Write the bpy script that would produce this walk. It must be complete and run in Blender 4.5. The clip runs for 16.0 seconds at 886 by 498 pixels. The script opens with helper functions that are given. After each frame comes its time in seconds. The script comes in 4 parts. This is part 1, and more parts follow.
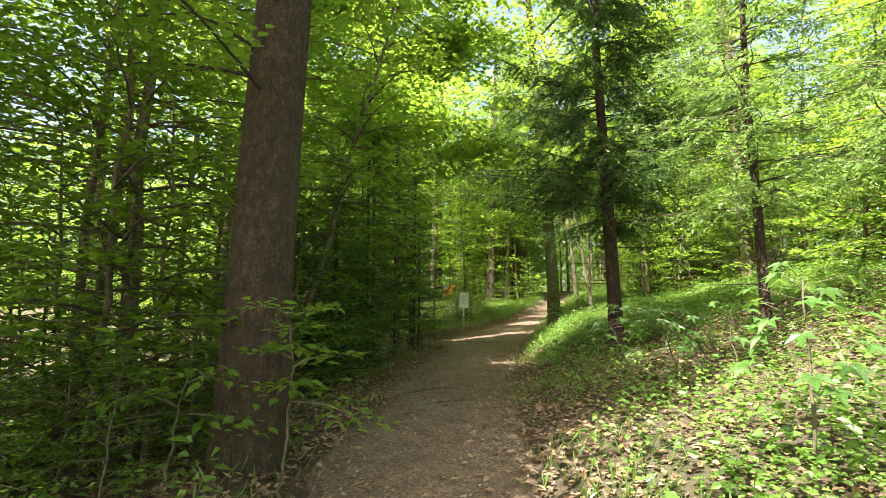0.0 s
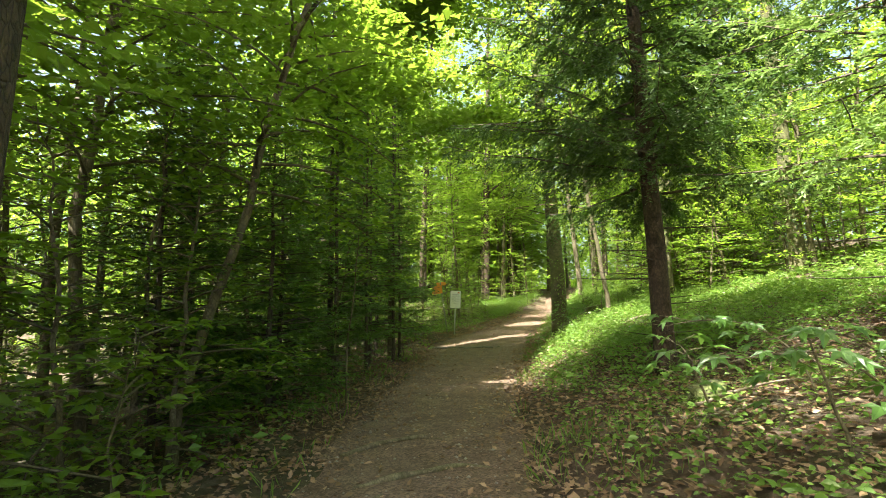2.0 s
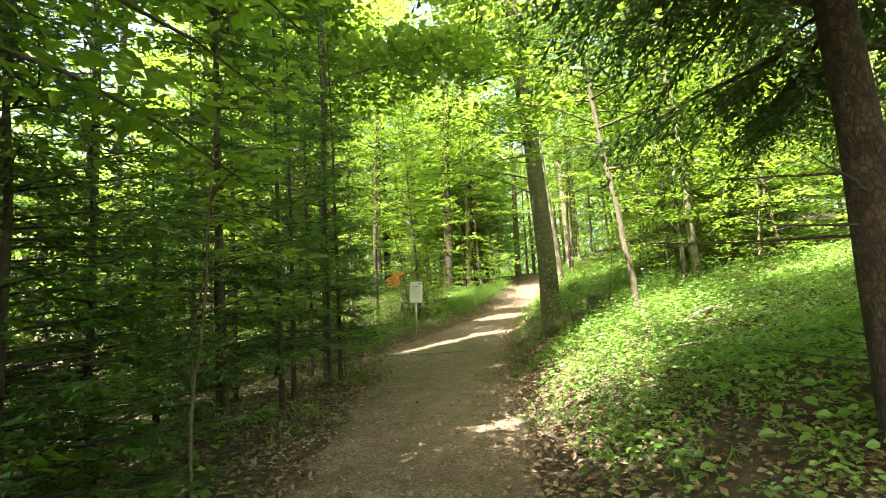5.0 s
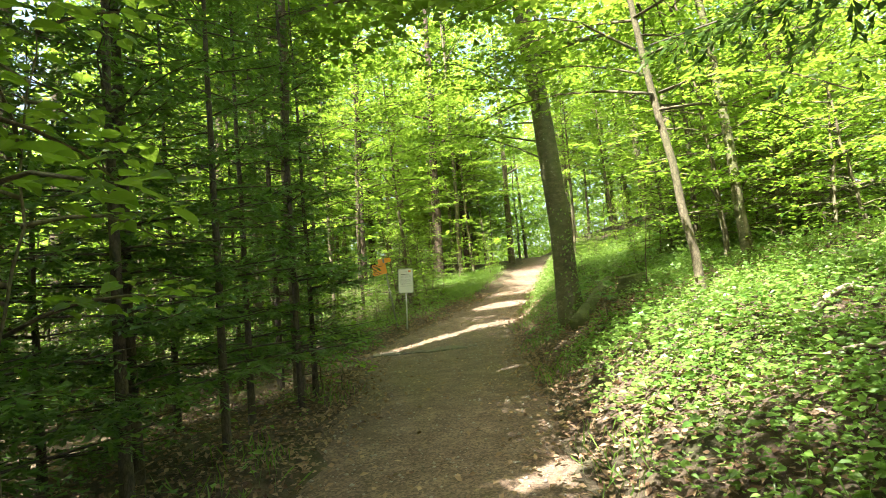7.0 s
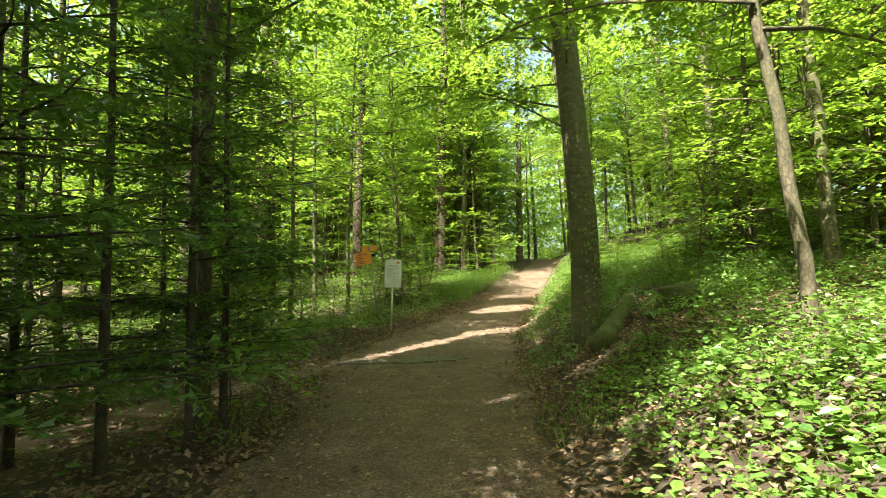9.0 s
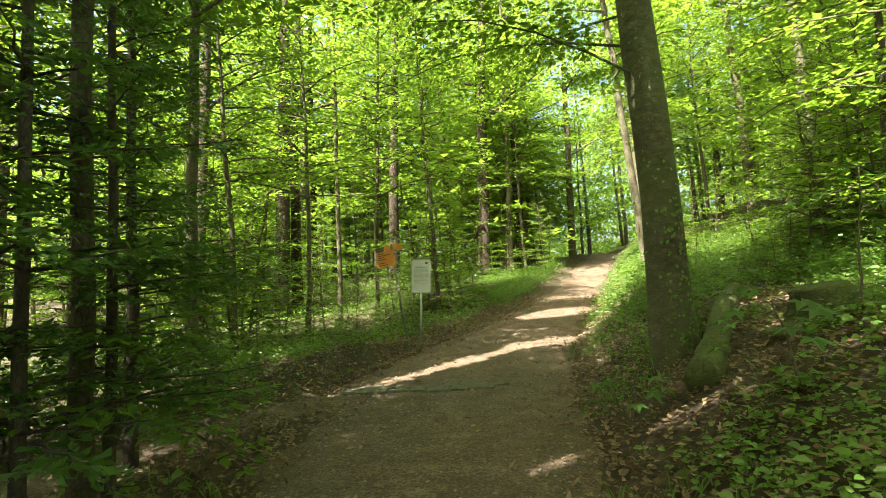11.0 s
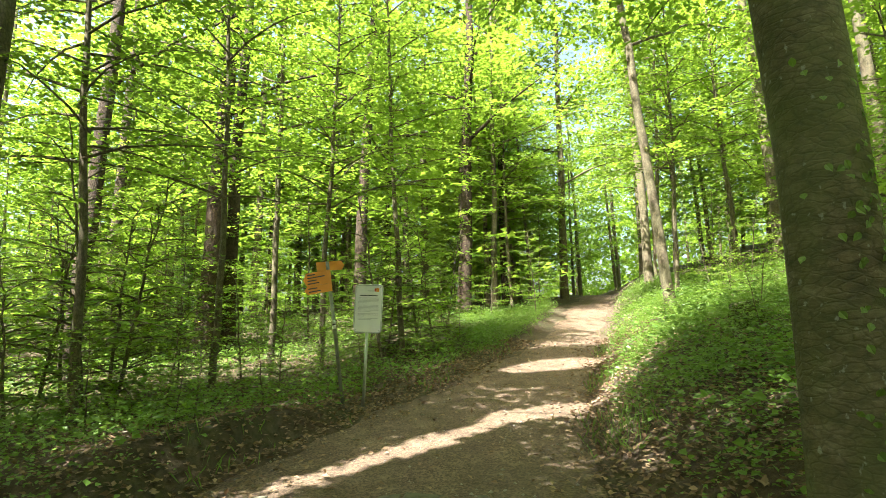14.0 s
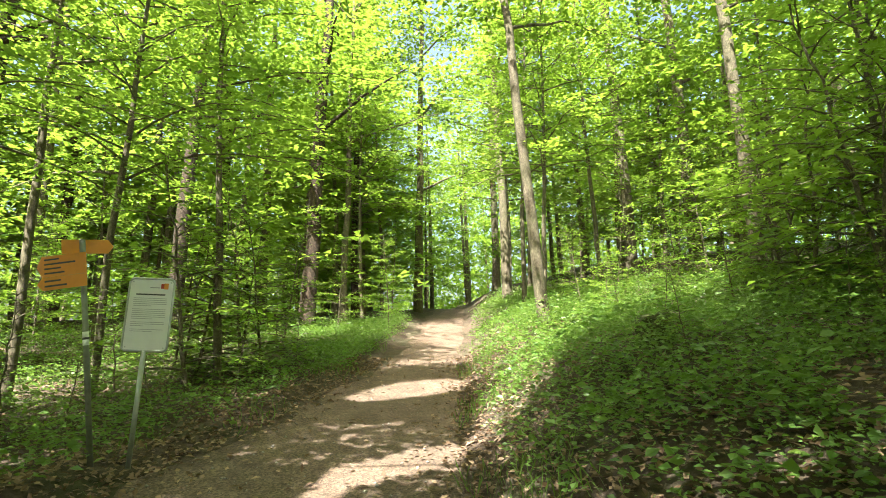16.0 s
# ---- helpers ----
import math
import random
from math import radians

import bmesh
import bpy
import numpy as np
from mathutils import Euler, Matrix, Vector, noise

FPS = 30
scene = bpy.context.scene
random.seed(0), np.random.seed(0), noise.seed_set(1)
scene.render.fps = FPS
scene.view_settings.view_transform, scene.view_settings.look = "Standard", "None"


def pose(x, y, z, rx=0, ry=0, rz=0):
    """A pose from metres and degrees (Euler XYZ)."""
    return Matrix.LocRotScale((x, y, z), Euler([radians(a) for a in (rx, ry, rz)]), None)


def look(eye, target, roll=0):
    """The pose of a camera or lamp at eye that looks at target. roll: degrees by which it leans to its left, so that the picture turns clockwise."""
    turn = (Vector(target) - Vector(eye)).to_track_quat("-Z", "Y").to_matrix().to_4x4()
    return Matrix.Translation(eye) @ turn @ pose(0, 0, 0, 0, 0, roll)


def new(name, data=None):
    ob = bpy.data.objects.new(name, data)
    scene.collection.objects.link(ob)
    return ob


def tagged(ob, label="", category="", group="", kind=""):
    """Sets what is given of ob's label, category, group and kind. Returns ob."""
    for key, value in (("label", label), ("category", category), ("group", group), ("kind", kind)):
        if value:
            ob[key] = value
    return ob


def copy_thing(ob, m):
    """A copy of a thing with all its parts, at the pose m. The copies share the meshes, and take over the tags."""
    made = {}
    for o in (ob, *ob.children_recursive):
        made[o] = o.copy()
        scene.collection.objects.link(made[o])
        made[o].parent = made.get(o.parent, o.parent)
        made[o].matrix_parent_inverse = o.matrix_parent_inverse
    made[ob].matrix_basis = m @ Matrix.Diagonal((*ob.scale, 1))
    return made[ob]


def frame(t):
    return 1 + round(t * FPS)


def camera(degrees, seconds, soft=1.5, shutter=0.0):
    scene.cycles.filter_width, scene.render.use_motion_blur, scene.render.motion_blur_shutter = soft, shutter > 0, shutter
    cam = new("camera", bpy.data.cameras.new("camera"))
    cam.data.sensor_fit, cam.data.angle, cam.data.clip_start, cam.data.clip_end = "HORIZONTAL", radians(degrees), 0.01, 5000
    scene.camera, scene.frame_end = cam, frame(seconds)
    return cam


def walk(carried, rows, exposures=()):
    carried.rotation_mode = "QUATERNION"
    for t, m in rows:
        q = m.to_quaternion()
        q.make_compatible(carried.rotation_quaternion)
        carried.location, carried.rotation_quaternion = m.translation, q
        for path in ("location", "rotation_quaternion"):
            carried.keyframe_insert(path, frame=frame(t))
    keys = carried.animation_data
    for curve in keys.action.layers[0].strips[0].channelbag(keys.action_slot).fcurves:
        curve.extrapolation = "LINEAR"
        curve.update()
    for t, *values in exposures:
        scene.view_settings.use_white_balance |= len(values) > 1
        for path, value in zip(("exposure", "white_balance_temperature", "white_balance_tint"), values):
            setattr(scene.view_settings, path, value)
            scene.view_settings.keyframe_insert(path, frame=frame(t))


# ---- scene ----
cam = camera(79.55, 16.0, soft=0.95)
# seconds, place in metres, turn in degrees
ROWS = [
    (0.0, -0.001, 0.001, 1.501, 97.70, 0.19, -0.36),
    (0.5, 0.083, 0.661, 1.544, 97.08, 0.55, -1.96),
    (1.0, 0.140, 1.322, 1.602, 96.54, 0.10, -1.10),
    (1.5, 0.195, 1.987, 1.628, 96.28, 1.28, -2.31),
    (2.0, 0.250, 2.649, 1.685, 97.42, 0.94, -0.89),
    (2.5, 0.285, 3.281, 1.724, 96.59, 3.17, -2.36),
    (3.0, 0.346, 3.919, 1.796, 96.63, 3.04, -2.92),
    (3.5, 0.345, 4.553, 1.821, 96.60, 3.25, -4.20),
    (4.0, 0.398, 5.220, 1.827, 96.87, 3.63, -4.52),
    (6.5, 0.318, 7.891, 1.919, 95.03, 3.87, -6.81),
    (7.0, 0.357, 8.422, 1.910, 94.93, 5.36, -6.57),
    (7.5, 0.487, 8.963, 1.925, 94.55, 5.52, -6.89),
    (8.0, 0.602, 9.504, 1.927, 94.75, 3.86, -8.16),
    (8.5, 0.778, 10.055, 1.908, 93.71, 2.59, -8.21),
    (9.0, 0.946, 10.587, 1.927, 94.64, 1.43, -5.86),
    (9.5, 1.106, 11.118, 1.932, 94.46, 3.04, -4.16),
    (12.0, 1.547, 13.609, 2.109, 95.41, 1.89, 0.88),
    (12.5, 1.586, 14.180, 2.119, 96.30, 2.79, 0.07),
    (13.0, 1.659, 14.706, 2.100, 97.51, 2.60, 0.81),
    (13.5, 1.720, 15.229, 2.091, 98.42, 1.50, 1.47),
    (14.0, 1.827, 15.772, 2.047, 98.91, 1.03, -2.22),
    (14.5, 1.915, 16.302, 2.028, 98.67, 0.36, -7.64),
    (15.0, 1.994, 16.814, 2.028, 98.63, -0.90, -12.18),
    (15.5, 2.065, 17.333, 2.070, 99.13, 0.14, -14.44),
    (16.0, 2.081, 17.810, 2.090, 100.12, 0.85, -18.47),
]
walk(cam, [(t, pose(*p)) for t, *p in ROWS], exposures=[(0.0, 2.35, 6900, 8), (2.0, 2.5, 6900, 8), (4.0, 2.98, 6850, 9), (6.5, 2.95, 6750, 9), (7.5, 2.72, 6800, 7), (9.5, 2.3, 7000, 4), (12.5, 2.6, 6850, 5), (16.0, 2.45, 6500, 9)])
# ---- light ----
SUN_ELEV, SUN_AZ = radians(58), radians(227)
SUN = Vector((math.sin(SUN_AZ) * math.cos(SUN_ELEV), math.cos(SUN_AZ) * math.cos(SUN_ELEV), math.sin(SUN_ELEV)))
world = bpy.data.worlds.new("sky")
scene.world = world
world.use_nodes = True
wn = world.node_tree
sky = wn.nodes.new("ShaderNodeTexSky")
sky.sky_type, sky.sun_disc, sky.sun_elevation, sky.sun_rotation = "NISHITA", False, SUN_ELEV, SUN_AZ
sky.air_density, sky.dust_density = 1.0, 6.0
wn.links.new(sky.outputs[0], wn.nodes["Background"].inputs[0])
wn.nodes["Background"].inputs[1].default_value = 0.105
sun = new("sun", bpy.data.lights.new("sun", "SUN"))
sun.data.energy, sun.data.angle, sun.data.color = 5.0, radians(0.53), (1.0, 0.975, 0.92)
sun.matrix_world = look(SUN * 100, (0, 0, 0))

# ---- materials ----


def material(name):
    m = bpy.data.materials.new(name)
    m.use_nodes = True
    nt = m.node_tree
    return m, nt, nt.nodes["Principled BSDF"], nt.links.new


def node(nt, kind, **values):
    n = nt.nodes.new("ShaderNode" + kind)
    for k, v in values.items():
        n.inputs[k].default_value = v
    return n


def ramp(nt, fac, *stops):
    n = nt.nodes.new("ShaderNodeValToRGB")
    while len(n.color_ramp.elements) < len(stops):
        n.color_ramp.elements.new(0.5)
    for e, (p, c) in zip(n.color_ramp.elements, stops):
        e.position, e.color = p, (*c, 1)
    nt.links.new(fac, n.inputs[0])
    return n.outputs[0]


def coords(nt, sx=1, sy=1, sz=1, kind="Object"):
    tc = nt.nodes.new("ShaderNodeTexCoord")
    mp = node(nt, "Mapping", Scale=(sx, sy, sz))
    nt.links.new(tc.outputs[kind], mp.inputs[0])
    return mp.outputs[0]


def noise_out(nt, vec, scale, detail=5, rough=0.6):
    n = node(nt, "TexNoise", Scale=scale, Detail=detail, Roughness=rough)
    nt.links.new(vec, n.inputs["Vector"])
    return n.outputs["Fac"]


def mixed(nt, fac, a, b, kind="MIX"):
    n = nt.nodes.new("ShaderNodeMix")
    n.data_type, n.blend_type = "RGBA", kind
    for sock, v in ((n.inputs[0], fac), (n.inputs[6], a), (n.inputs[7], b)):
        if hasattr(v, "is_linked"):
            nt.links.new(v, sock)
        else:
            sock.default_value = v if isinstance(v, (int, float)) else (*v, 1)
    return n.outputs[2]


def bump(nt, height, bsdf, strength=0.5, distance=0.02):
    b = node(nt, "Bump", Strength=strength, Distance=distance)
    nt.links.new(height, b.inputs["Height"])
    nt.links.new(b.outputs[0], bsdf.inputs["Normal"])


def leaf_material(name, dark, mid, light, through_colour, share=0.5, rough=0.4, gloss=0.5):
    """Thin leaf: a glossy upper side, and light that shines through it."""
    m, nt, b, link = material(name)
    geo = nt.nodes.new("ShaderNodeNewGeometry")
    info = nt.nodes.new("ShaderNodeObjectInfo")
    col = ramp(nt, geo.outputs["Random Per Island"], (0.0, dark), (0.5, mid), (1.0, light))
    big = noise_out(nt, coords(nt), 1.3, 2)
    col = mixed(nt, ramp(nt, big, (0.35, (0, 0, 0)), (0.7, (0.5, 0.5, 0.5))), col, light)
    hsv = node(nt, "HueSaturation", Saturation=1.0)
    mr = node(nt, "MapRange")
    mr.inputs[3].default_value, mr.inputs[4].default_value = 0.8, 1.2
    link(info.outputs["Random"], mr.inputs[0])
    link(mr.outputs[0], hsv.inputs["Value"])
    link(col, hsv.inputs["Color"])
    link(hsv.outputs[0], b.inputs["Base Color"])
    b.inputs["Roughness"].default_value = rough
    b.inputs["Specular IOR Level"].default_value = gloss
    tr = node(nt, "BsdfTranslucent")
    tcol = mixed(nt, 0.65, hsv.outputs[0], through_colour)
    link(tcol, tr.inputs[0])
    ms = node(nt, "MixShader", Fac=share)
    link(b.outputs[0], ms.inputs[1])
    link(tr.outputs[0], ms.inputs[2])
    link(ms.outputs[0], nt.nodes["Material Output"].inputs[0])
    return m


LEAF = leaf_material("beech_leaf", (0.030, 0.085, 0.010), (0.065, 0.15, 0.016), (0.12, 0.21, 0.026), (0.38, 0.56, 0.055), 0.55, 0.36, 0.5)
CANOPY = leaf_material("canopy_leaf", (0.035, 0.09, 0.010), (0.065, 0.15, 0.016), (0.11, 0.20, 0.026), (0.37, 0.54, 0.055), 0.55, 0.38, 0.5)
HERB = leaf_material("herb_leaf", (0.045, 0.11, 0.018), (0.095, 0.19, 0.033), (0.16, 0.26, 0.055), (0.31, 0.46, 0.07), 0.42, 0.38)
MAPLE = leaf_material("maple_leaf", (0.05, 0.12, 0.025), (0.08, 0.17, 0.038), (0.11, 0.20, 0.05), (0.25, 0.44, 0.06), 0.4, 0.36)
NEEDLE = leaf_material("spruce_needle", (0.025, 0.060, 0.016), (0.042, 0.092, 0.022), (0.075, 0.135, 0.030), (0.15, 0.27, 0.04), 0.3, 0.42)
YOUNG = leaf_material("young_fir_needle", (0.035, 0.085, 0.016), (0.055, 0.125, 0.022), (0.09, 0.17, 0.030), (0.2, 0.36, 0.045), 0.38, 0.42)
# needle colour made paler all over, standing in for strong sun on two firs
SUNLIT_NEEDLE = leaf_material("sunlit_fir_needle", (0.07, 0.14, 0.035), (0.12, 0.21, 0.05), (0.19, 0.29, 0.08), (0.28, 0.42, 0.09), 0.35, 0.42)
DRY = leaf_material("fallen_leaf", (0.08, 0.045, 0.026), (0.19, 0.115, 0.068), (0.38, 0.26, 0.16), (0.3, 0.18, 0.09), 0.15, 0.6, 0.3)


def bark_material(name, dark, mid, light, sx, sz, depth, moss=0.0, deep=0.5, spots=0.0):
    m, nt, b, link = material(name)
    v = coords(nt, sx, sx, sz)
    wave = noise_out(nt, v, 1.0, 6, 0.7)
    vor = nt.nodes.new("ShaderNodeTexVoronoi")
    vor.feature = "DISTANCE_TO_EDGE"
    wn2 = node(nt, "TexNoise", Scale=1.1, Detail=4)
    link(v, wn2.inputs["Vector"])
    warp = mixed(nt, 0.55, v, wn2.outputs["Color"], "ADD")
    link(warp, vor.inputs["Vector"])
    vor.inputs["Scale"].default_value = 2.1
    col = ramp(nt, wave, (0.3, dark), (0.52, mid), (0.75, light))
    crack = ramp(nt, vor.outputs["Distance"], (0.0, (deep, deep, deep)), (0.14, (1, 1, 1)))
    col = mixed(nt, 0.85, col, crack, "MULTIPLY")
    patch = noise_out(nt, coords(nt, 1, 1, 0.5), 2.3, 4)
    col = mixed(nt, ramp(nt, patch, (0.5 - moss * 0.3, (0, 0, 0)), (0.75, (moss, moss, moss))), col, (0.10, 0.13, 0.035))
    if spots:
        # pale crusts of lichen
        lich = noise_out(nt, coords(nt, 1, 1, 0.8), 26, 3, 0.5)
        col = mixed(nt, ramp(nt, lich, (0.66, (0, 0, 0)), (0.71, (spots, spots, spots))), col, (0.27, 0.28, 0.22))
    fine = noise_out(nt, coords(nt), 60, 3)
    col = mixed(nt, 0.35, col, ramp(nt, fine, (0.3, (0.5, 0.5, 0.5)), (0.7, (1.3, 1.3, 1.3))), "MULTIPLY")
    link(col, b.inputs["Base Color"])
    b.inputs["Roughness"].default_value = 0.9
    hsum = mixed(nt, 0.65, crack, wave)
    bump(nt, hsum, b, 0.9, depth)
    return m


BARK_SPRUCE = bark_material("scaly_spruce_bark", (0.022, 0.013, 0.008), (0.065, 0.040, 0.024), (0.14, 0.092, 0.058), 15, 8, 0.035, 0.15, 0.38)
BARK_BEECH = bark_material("smooth_beech_bark", (0.035, 0.029, 0.015), (0.10, 0.080, 0.042), (0.23, 0.19, 0.12), 6, 12, 0.016, 0.7, 0.6, 0.7)
BARK_THIN = bark_material("thin_stem_bark", (0.07, 0.055, 0.035), (0.15, 0.12, 0.075), (0.24, 0.2, 0.13), 14, 7, 0.008, 0.35)
BARK_DARK = bark_material("dark_spruce_twig_bark", (0.035, 0.027, 0.02), (0.08, 0.06, 0.045), (0.14, 0.11, 0.08), 18, 8, 0.01, 0.2)
MOSSY = bark_material("mossy_log_bark", (0.03, 0.022, 0.012), (0.06, 0.062, 0.014), (0.14, 0.15, 0.025), 7, 7, 0.03, 0.85, 0.4)

# forest floor: brown litter over dark soil
SOIL, nt, b, link = material("forest_floor")
v = coords(nt)
col = ramp(nt, noise_out(nt, v, 9, 8, 0.75), (0.3, (0.03, 0.02, 0.012)), (0.5, (0.085, 0.055, 0.035)), (0.72, (0.19, 0.13, 0.085)))
col = mixed(nt, ramp(nt, noise_out(nt, v, 0.9, 4), (0.45, (0, 0, 0)), (0.7, (0.6, 0.6, 0.6))), col, (0.05, 0.065, 0.02))
link(col, b.inputs["Base Color"])
b.inputs["Roughness"].default_value = 0.95
bump(nt, noise_out(nt, v, 22, 8, 0.8), b, 0.9, 0.04)

# trodden gravel path
GRAVEL, nt, b, link = material("path_gravel")
v = coords(nt)
col = ramp(nt, noise_out(nt, v, 3.0, 8, 0.7), (0.3, (0.08, 0.051, 0.034)), (0.55, (0.142, 0.096, 0.066)), (0.75, (0.22, 0.16, 0.118)))
vor = nt.nodes.new("ShaderNodeTexVoronoi")
link(v, vor.inputs["Vector"])
vor.inputs["Scale"].default_value = 55
speck = ramp(nt, vor.outputs["Color"], (0.2, (0.5, 0.5, 0.5)), (0.85, (1.7, 1.65, 1.55)))
col = mixed(nt, 0.85, col, speck, "MULTIPLY")
col = mixed(nt, ramp(nt, noise_out(nt, v, 0.7, 3), (0.45, (0, 0, 0)), (0.75, (0.5, 0.5, 0.5))), col, (0.10, 0.072, 0.048))
link(col, b.inputs["Base Color"])
b.inputs["Roughness"].default_value = 0.92
bump(nt, mixed(nt, 0.5, noise_out(nt, v, 40, 6, 0.8), vor.outputs["Distance"]), b, 0.8, 0.02)


def plain(name, colour, rough=0.5, metal=0.0, wear=0.25, scale=25):
    m, nt, b, link = material(name)
    n = noise_out(nt, coords(nt), scale, 6)
    k = [tuple(c * f for c in colour) for f in (1 - wear, 1, 1 + wear * 0.4)]
    link(ramp(nt, n, (0.3, k[0]), (0.5, k[1]), (0.75, k[2])), b.inputs["Base Color"])
    b.inputs["Roughness"].default_value, b.inputs["Metallic"].default_value = rough, metal
    bump(nt, n, b, 0.15, 0.002)
    return m


STONE = plain("step_stone", (0.125, 0.115, 0.08), 0.9, 0, 0.5, 14)
PEBBLE = plain("pebble", (0.26, 0.23, 0.19), 0.9, 0, 0.5, 20)
GALV = plain("galvanised_steel", (0.42, 0.44, 0.40), 0.45, 0.6, 0.2, 30)
POLE = plain("weathered_pole_paint", (0.19, 0.2, 0.15), 0.6, 0.2, 0.3, 20)
ORANGE = plain("orange_sign_paint", (0.72, 0.27, 0.03), 0.45, 0, 0.12, 9)
ORANGE_EDGE = plain("sign_back_metal", (0.35, 0.36, 0.34), 0.5, 0.5, 0.2)
WHITE = plain("white_board_print", (0.72, 0.73, 0.66), 0.4, 0, 0.06, 6)
INK = plain("dark_print", (0.06, 0.06, 0.055), 0.6, 0, 0.1)
GREYINK = plain("grey_print", (0.36, 0.36, 0.33), 0.6, 0, 0.1)
RED = plain("red_print", (0.45, 0.05, 0.03), 0.6, 0, 0.1)
DEADWOOD = plain("dead_wood", (0.24, 0.19, 0.14), 0.9, 0, 0.5, 30)

# ---- building helpers ----
rng = np.random.default_rng(7)


def soup(name, V, F, mat, smooth=False):
    """A mesh from arrays of corners and of faces that all have the same number of corners."""
    V, F = np.asarray(V, np.float32), np.asarray(F, np.int32)
    me = bpy.data.meshes.new(name)
    me.vertices.add(len(V))
    me.vertices.foreach_set("co", V.ravel())
    k = F.shape[1]
    me.loops.add(F.size)
    me.loops.foreach_set("vertex_index", F.ravel())
    me.polygons.add(len(F))
    me.polygons.foreach_set("loop_start", np.arange(len(F), dtype=np.int32) * k)
    me.polygons.foreach_set("loop_total", np.full(len(F), k, np.int32))
    me.polygons.foreach_set("use_smooth", np.full(len(F), smooth))
    me.update(calc_edges=True)
    me.materials.append(mat)
    return me


def part(name, data, material_, parent, label=""):
    """One mesh under a thing or a part; data is a mesh or a bmesh."""
    if isinstance(data, bmesh.types.BMesh):
        me = bpy.data.meshes.new(name)
        data.to_mesh(me)
        data.free()
        me.materials.append(material_)
        data = me
    ob = new(name, data)
    ob.parent = parent
    return tagged(ob, label)


def unit(a):
    return a / np.maximum(np.linalg.norm(a, axis=-1, keepdims=True), 1e-6)


def slips(pos, way, up, length, width):
    """Cheap leaves of two triangles."""
    pos, way, up = (np.asarray(a, float) for a in (pos, way, up))
    n = len(pos)
    length, width = np.broadcast_to(length, n)[:, None], np.broadcast_to(width, n)[:, None]
    way = unit(way)
    side = unit(np.cross(way, up))
    up = np.cross(side, way)
    V = np.stack([pos, pos + way * length * 0.42 + side * width * 0.5 + up * width * 0.18, pos + way * length, pos + way * length * 0.42 - side * width * 0.5 + up * width * 0.18], 1).reshape(-1, 3)
    k = np.arange(n)[:, None] * 4
    F = np.concatenate([k + [0, 1, 2], k + [0, 2, 3]], 1).reshape(-1, 3)
    return V, F


def ovals(pos, way, up, length, width):
    """Rounded leaves with a pointed tip and a bent midrib."""
    pos, way, up = (np.asarray(a, float) for a in (pos, way, up))
    n = len(pos)
    length, width = np.broadcast_to(length, n)[:, None], np.broadcast_to(width, n)[:, None]
    way = unit(way)
    side = unit(np.cross(way, up))
    up = np.cross(side, way)
    lo, hi = pos + way * length * 0.28 + up * width * 0.12, pos + way * length * 0.68 + up * width * 0.06
    V = np.stack([pos, lo + side * width * 0.5, hi + side * width * 0.4, pos + way * length - up * length * 0.14, hi - side * width * 0.4, lo - side * width * 0.5], 1).reshape(-1, 3)
    k = np.arange(n)[:, None] * 6
    F = np.concatenate([k + [0, 1, 2], k + [0, 2, 3], k + [0, 3, 4], k + [0, 4, 5]], 1).reshape(-1, 3)
    return V, F


def fine_ovals(pos, way, up, length, width):
    """Leaves seen close: an egg-shaped blade, cupped along the midrib, with a drawn-out tip."""
    pos, way, up = (np.asarray(a, float) for a in (pos, way, up))
    n = len(pos)
    length, width = np.broadcast_to(length, n)[:, None], np.broadcast_to(width, n)[:, None]
    way = unit(way)
    side = unit(np.cross(way, up))
    up = np.cross(side, way)
    half = ((0.14, 0.30), (0.36, 0.50), (0.60, 0.44), (0.82, 0.22))
    rib = [pos + way * length * u - up * length * 0.16 * u * u for u in (0.0, 0.25, 0.5, 0.75, 1.0)]
    V = np.stack([rib[0], rib[2], rib[4]] + [pos + way * length * u - up * length * 0.16 * u * u + up * width * 0.13 + sg * side * width * w for sg in (1, -1) for u, w in half], 1).reshape(-1, 3)
    k = np.arange(n)[:, None] * 11
    F = np.concatenate([k + t for t in ([0, 3, 1], [3, 4, 1], [4, 5, 1], [5, 6, 1], [6, 2, 1], [7, 0, 1], [8, 7, 1], [9, 8, 1], [10, 9, 1], [2, 10, 1])], 1).reshape(-1, 3)
    return V, F


def flakes(pos, way, up, length, width):
    """Cheapest leaves, one bent pair seen from afar: a single triangle."""
    pos, way, up = (np.asarray(a, float) for a in (pos, way, up))
    n = len(pos)
    length, width = np.broadcast_to(length, n)[:, None], np.broadcast_to(width, n)[:, None]
    way = unit(way)
    side = unit(np.cross(way, up))
    V = np.stack([pos, pos + way * length * 0.75 + side * width * 0.75, pos + way * length - side * width * 0.45], 1).reshape(-1, 3)
    return V, np.arange(n * 3).reshape(-1, 3)


